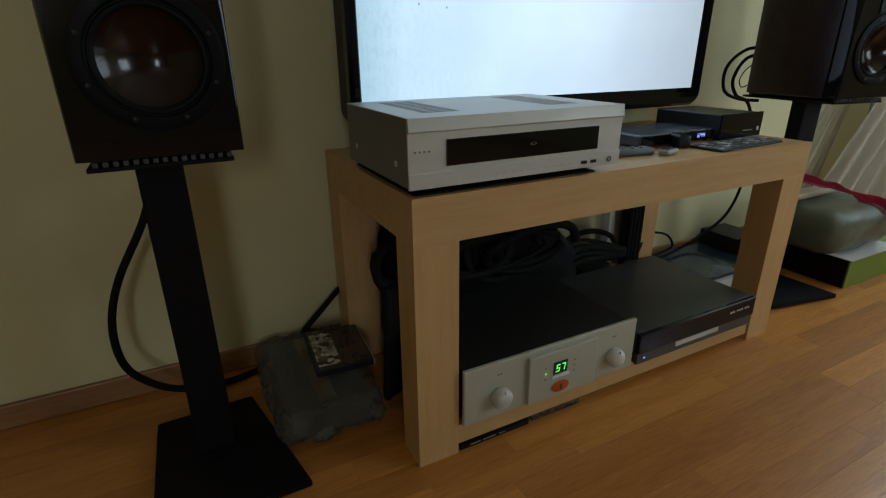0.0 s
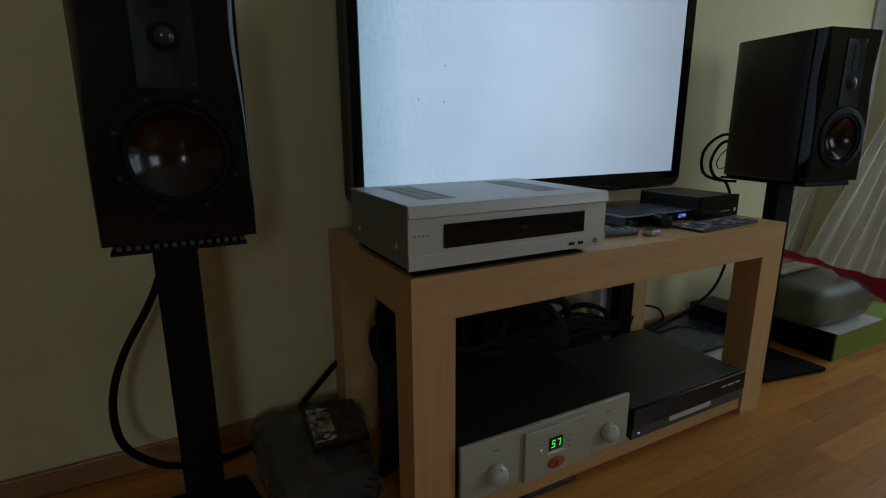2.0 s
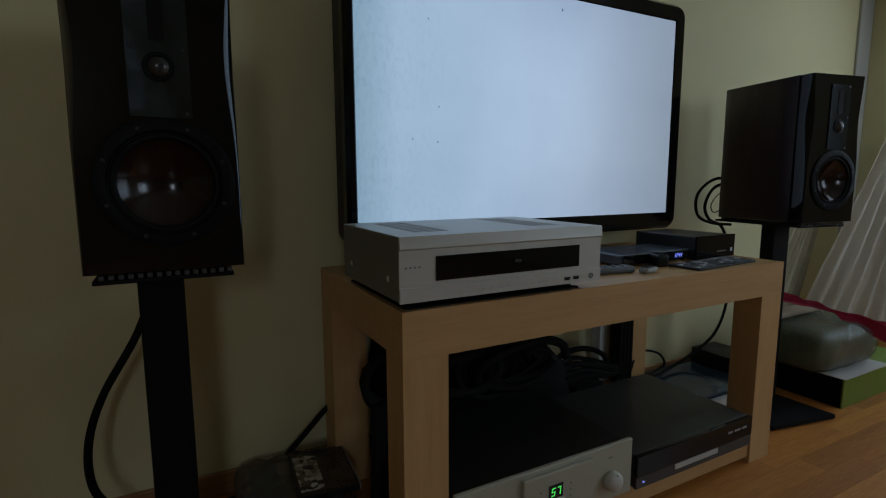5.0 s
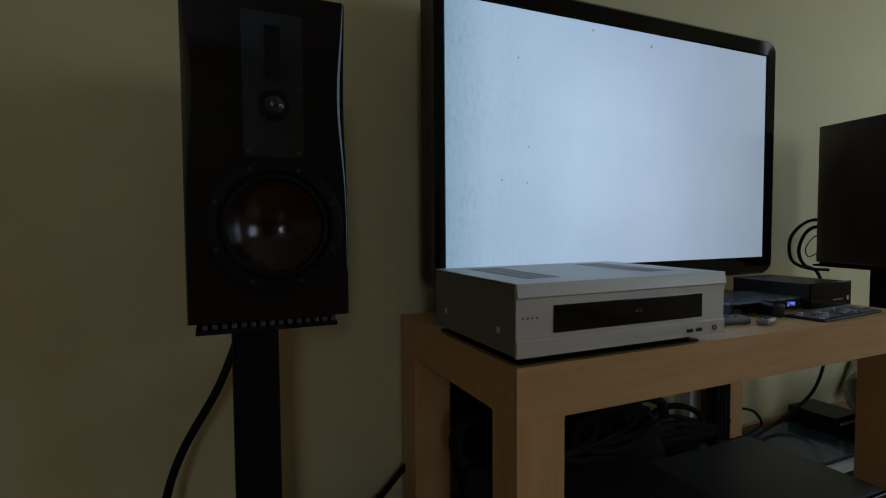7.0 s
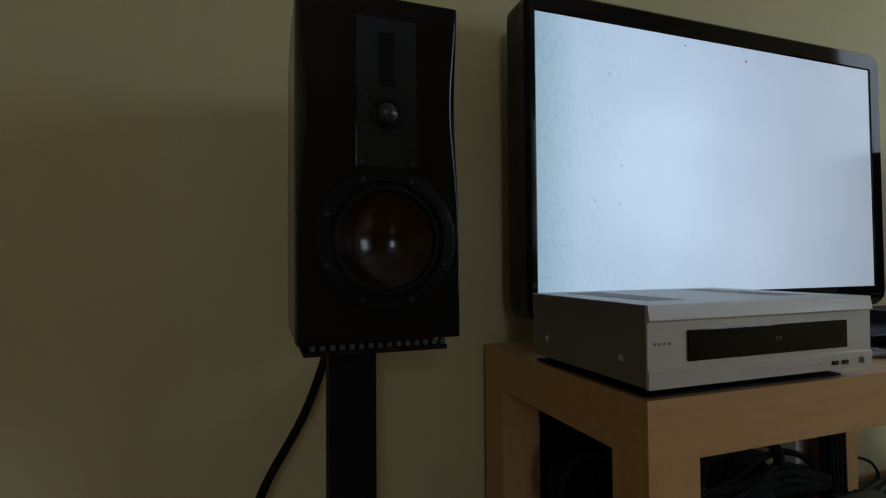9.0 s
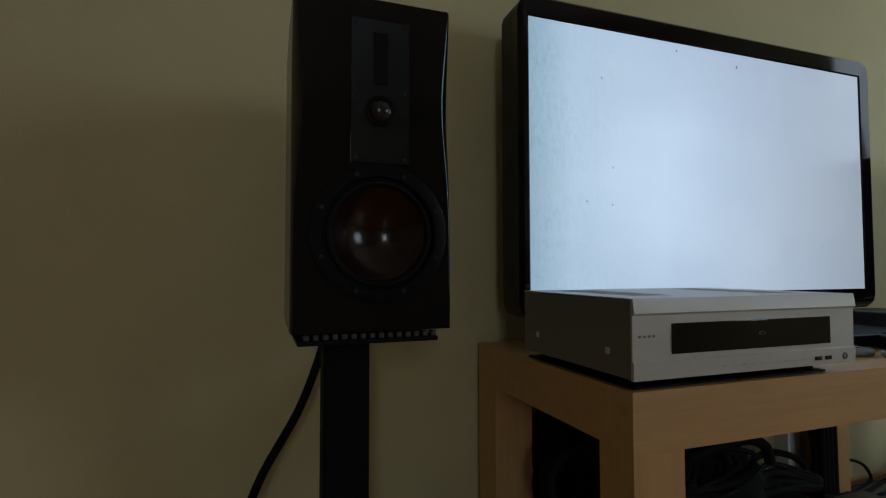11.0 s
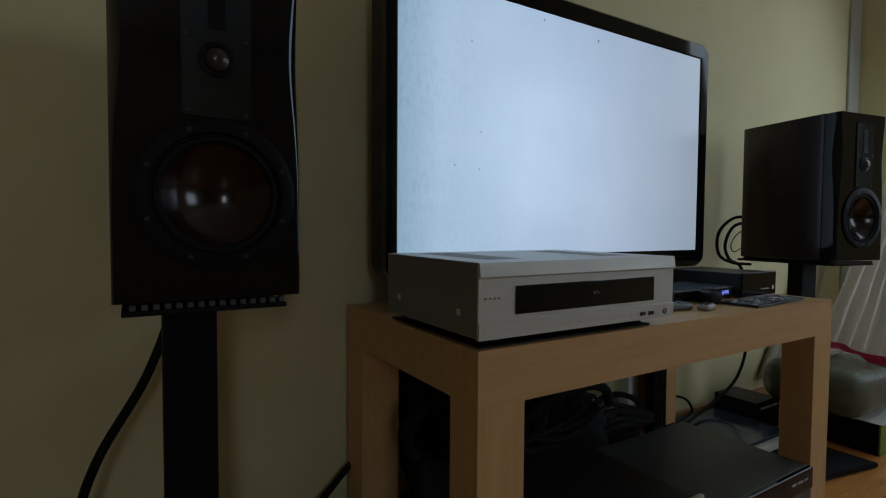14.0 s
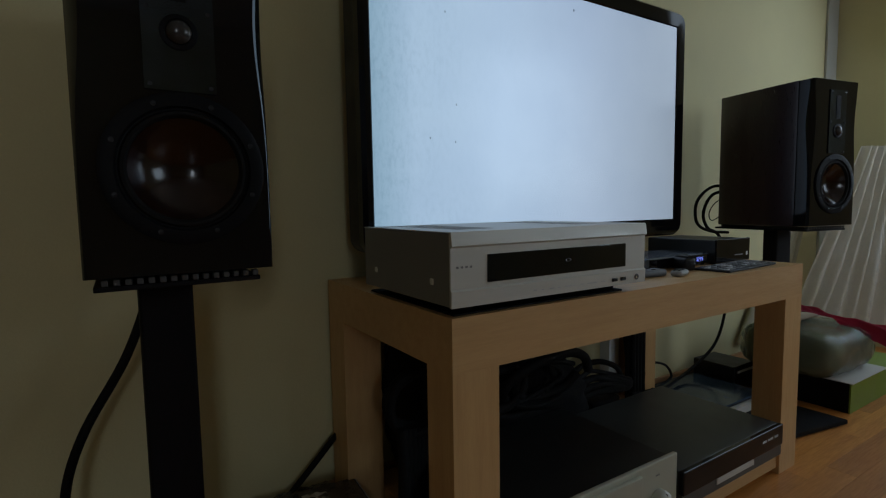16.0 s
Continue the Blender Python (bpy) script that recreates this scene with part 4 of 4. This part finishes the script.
def disc_case(at, turn):
    t = thing("disc_case", at, "dark disc case with a pale printed cover on the parcel", "disc case", turn=turn)
    part("case", boxes((-0.064, 0.064, -0.090, 0.090, 0.0, 0.015), bevel=0.0015), BLACK, t, local=True)
    c = part("cover", boxes((-0.060, 0.060, -0.087, 0.087, 0.0152, 0.0160)), COVER, t, local=True)
    part("cover_picture", boxes((-0.056, -0.006, -0.075, 0.070, 0.0161, 0.0164)), COVER_ART, t, "pale patchy printed picture", local=True)
    part("spine", boxes((0.0645, 0.0660, -0.088, 0.088, 0.001, 0.014)), INK, t, local=True)


disc_case((0.307, 1.075, 0.0885), -4)
flat = thing("flat_case", (0.537, 0.8, 0.0006), "flat black case pushed under the low shelf", "case")
part("case", boxes((0.452, 0.622, 0.737, 0.86, 0.0006, 0.0145), bevel=0.0015), BLACK_GLOSS, flat)
part("spine_print", boxes((0.475, 0.500, 0.7362, 0.7369, 0.006, 0.0085), (0.506, 0.536, 0.7362, 0.7369, 0.006, 0.0085), (0.545, 0.560, 0.7362, 0.7369, 0.006, 0.0085)), INK_GREY, flat)
solid("clear_case", boxes((0.632, 0.765, 0.741, 0.86, 0.0006, 0.0115), bevel=0.0015), FILM, "flat clear plastic case under the low shelf", "case", at=(0.70, 0.8, 0.0006))
solid("folder", boxes((1.462, 1.79, 0.985, 1.235, 0.0006, 0.050), bevel=0.002), BLACK, "black flat folder box on the floor behind the table", "folder", at=(1.62, 1.1, 0.0006))
solid("magazine", boxes((1.470, 1.775, 0.975, 1.215, 0.0505, 0.0560), bevel=0.001), BLUE_GLOSS, "glossy dark blue magazine lying on a folder", "magazine", at=(1.62, 1.07, 0.0505))
solid("paper_sheet", boxes((1.472, 1.77, 0.962, 0.984, 0.0006, 0.040), bevel=0.001), PAPER, "white paper stack beside the folder", "paper", at=(1.62, 0.97, 0.0006))


# ---- the pile by the second stand ----
def green_box():
    t = thing("storage_box", (2.16, 0.92, 0), "lime green cardboard box with a black end", "box")
    part("front_panel", boxes((1.945, 2.46, 0.785, 0.790, 0.0005, 0.1000), bevel=0.001), GREEN, t, "lime green printed front")
    part("body", boxes((1.951, 2.46, 0.7905, 1.06, 0.0005, 0.0995), bevel=0.001), GREEN, t)
    part("end_panel", boxes((1.944, 1.9505, 0.7905, 1.06, 0.0005, 0.1002), bevel=0.001), BLACK_MATT, t, "black end panel")


green_box()
solid("paper_sheet", boxes((1.940, 2.24, 0.779, 0.93, 0.1006, 0.1030)), PAPER, "white sheet lying over the green box", "paper", at=(2.2, 0.85, 0.1006))
wrapped("wrapped_package", (2.06, 0.98, 0.1035), lumpy_box(1.865, 2.25, 0.805, 1.12, 0.1035, 0.256, 0.0075, 10.0, 56, 0.060, 2.0), FILM_GREEN,
        lumpy_box(1.885, 2.225, 0.825, 1.10, 0.1045, 0.240, 0.008, 9.0, 14, 0.05, 7.0), pbr("olive_cushion", (0.125, 0.135, 0.082), 0.8, 0, 0.15, 14),
        boxes((2.03, 2.075, 0.85, 1.08, 0.2405, 0.2412)), "package wrapped in crinkled bubble film on the green box", "package")
solid("cardboard_sheet", moved(lumpy_box(-0.17, 0.14, -0.026, 0.026, 0.0, 0.024, 0.005, 6.0, 12, 0.010, 5.0), (2.05, 0.995, 0.262)), CARD, "rolled brown cardboard sheet on the bundle", "cardboard", at=(2.05, 0.995, 0.262))


def cloth_sheet(corners, nx, ny, waves, amp, seed, thick=0.004, ruffle=0.015, second=0.5):
    """A hanging or draped sheet between four corners (two along the top, two along the bottom), with folds."""
    a, b, c, d = [Vector(p) for p in corners]
    nrm = (b - a).cross(d - a).normalized()
    bm = bmesh.new()
    grid = []
    for j in range(ny + 1):
        row = []
        for i in range(nx + 1):
            u, v = i / nx, j / ny
            p = a.lerp(b, u).lerp(d.lerp(c, u), v)
            w = amp * (math.sin(2 * math.pi * waves * u + 1.3 * noise.noise(Vector((u * 3, v * 1.5, seed)))) + second * math.sin(2 * math.pi * waves * 2.3 * u + seed + 2 * v))
            w += ruffle * noise.noise(Vector((u * 7, v * 4, seed + 4)))
            row.append(bm.verts.new(p + nrm * w))
        grid.append(row)
    for j in range(ny):
        for i in range(nx):
            bm.faces.new((grid[j][i], grid[j][i + 1], grid[j + 1][i + 1], grid[j + 1][i]))
    if thick:
        bmesh.ops.solidify(bm, geom=bm.faces[:], thickness=thick)
    return bm


def red_cloth():
    """A cloth drawn out along the top of the bundle and drooping at one end."""
    top = smooth_path([(1.88, 1.02, 0.367), (1.96, 0.99, 0.342), (2.04, 0.95, 0.320), (2.11, 0.90, 0.293), (2.163, 0.83, 0.273), (2.212, 0.76, 0.251), (2.215, 0.68, 0.235)], 10)
    bm = bmesh.new()
    rows = []
    n = 14
    for i, p in enumerate(top):
        u = i / (len(top) - 1)
        wide = 0.062 + 0.12 * min(1.0, max(0.0, (u - 0.40) / 0.35))
        row = []
        for k in range(n + 1):
            v = k / n
            q = p + Vector((0.02 * v, -0.45 * wide * v, -0.55 * wide * v))
            q += Vector((0, -0.5, 0.8)) * (0.006 * math.sin(5.5 * v + 9 * u) + 0.014 * noise.noise(Vector((u * 9, v * 3, 2.0))))
            row.append(bm.verts.new(q))
        rows.append(row)
    for a, b in zip(rows, rows[1:]):
        for k in range(n):
            bm.faces.new((a[k], a[k + 1], b[k + 1], b[k]))
    bmesh.ops.solidify(bm, geom=bm.faces[:], thickness=0.004)
    solid("red_cloth", bm, RED, "crumpled crimson cloth thrown over the bundle", "cloth", smooth=True, at=(2.1, 0.93, 0.27))


red_cloth()
curtain = thing("curtain", (2.4, 0.8, 0.10), "shiny silvery beige curtain gathered in slanting folds", "curtain")
part("face", cloth_sheet([(2.72, 1.04, 0.93), (2.95, 0.95, 0.93), (2.86, 0.92, 0.10), (2.38, 1.18, 0.10)], 360, 60, 7.0, 0.017, 1.0, 0.0, 0.010, 0.10), FOIL, curtain, smooth=True)
# shaded left stretch of the curtain, darkened by its own duller material
part("shaded_cloth", cloth_sheet([(2.68, 1.235, 0.93), (2.80, 1.23, 0.93), (2.48, 1.235, 0.10), (2.12, 1.238, 0.10)], 120, 30, 6.5, 0.011, 3.0, 0.0, 0.004, 0.2), CLOTH_SHADED, curtain, "curtain cloth with its shade coloured dull olive", smooth=True)


def old_machine():
    t = thing("old_tuner", (1.93, 1.13, 0.0), "old silver-edged black tuner standing behind the pile", "tuner")
    part("body", boxes((1.80, 1.94, 1.085, 1.235, 0.0005, 0.105), bevel=0.003), BLACK, t)
    part("front_panel", boxes((1.795, 1.945, 1.078, 1.0845, 0.0005, 0.108), bevel=0.002), BLACK, t)
    part("silver_edge", boxes((1.815, 1.925, 1.0755, 1.0778, 0.082, 0.090)), SILVER, t)


old_machine()


# ---- floor: laminate strips ----
solid("floor_base", boxes((LEFT - 0.12, RIGHT + 0.12, REAR - 0.12, BACK + 0.12, -0.08, -0.0085)), FLOOR_JOINT, "floor base under the laminate", "floor", "structure")
floor = tagged(new("floor"), "honey-coloured laminate floor of short wood strips", "floor", "", "structure")
rng = random.Random(21)
W, GAP = 0.066, 0.0004
LENGTHS = (0.30, 0.38, 0.46, 0.54)
strips = [finish("strip", boxes((0, n - GAP, 0, W - GAP, -0.008, 0.0)), FLOOR) for n in LENGTHS]
rest = bmesh.new()
y = REAR
while y < BACK - 0.001:
    x = LEFT - 0.1
    first = 0.1 + rng.random() * 0.4
    while x < RIGHT:
        k = rng.randrange(4)
        n = min(first or LENGTHS[k], RIGHT + 0.1 - x)
        first = 0
        if -0.75 < x and x + n < RIGHT + 0.09 and n == LENGTHS[k] and 0.0 < y and y + W < BACK + 0.05:
            ob = new("strip", strips[k])
            ob.parent = floor
            ob.location = (x, y, 0)
        elif y + W < BACK + 0.06:
            box(rest, x, x + n - GAP, y, y + W - GAP, -0.008, 0.0)
        x += n
    y += W
ob = new("strips_beyond", finish("strips_beyond", rest, FLOOR))
ob.parent = floor
tagged(ob, kind="stuff")
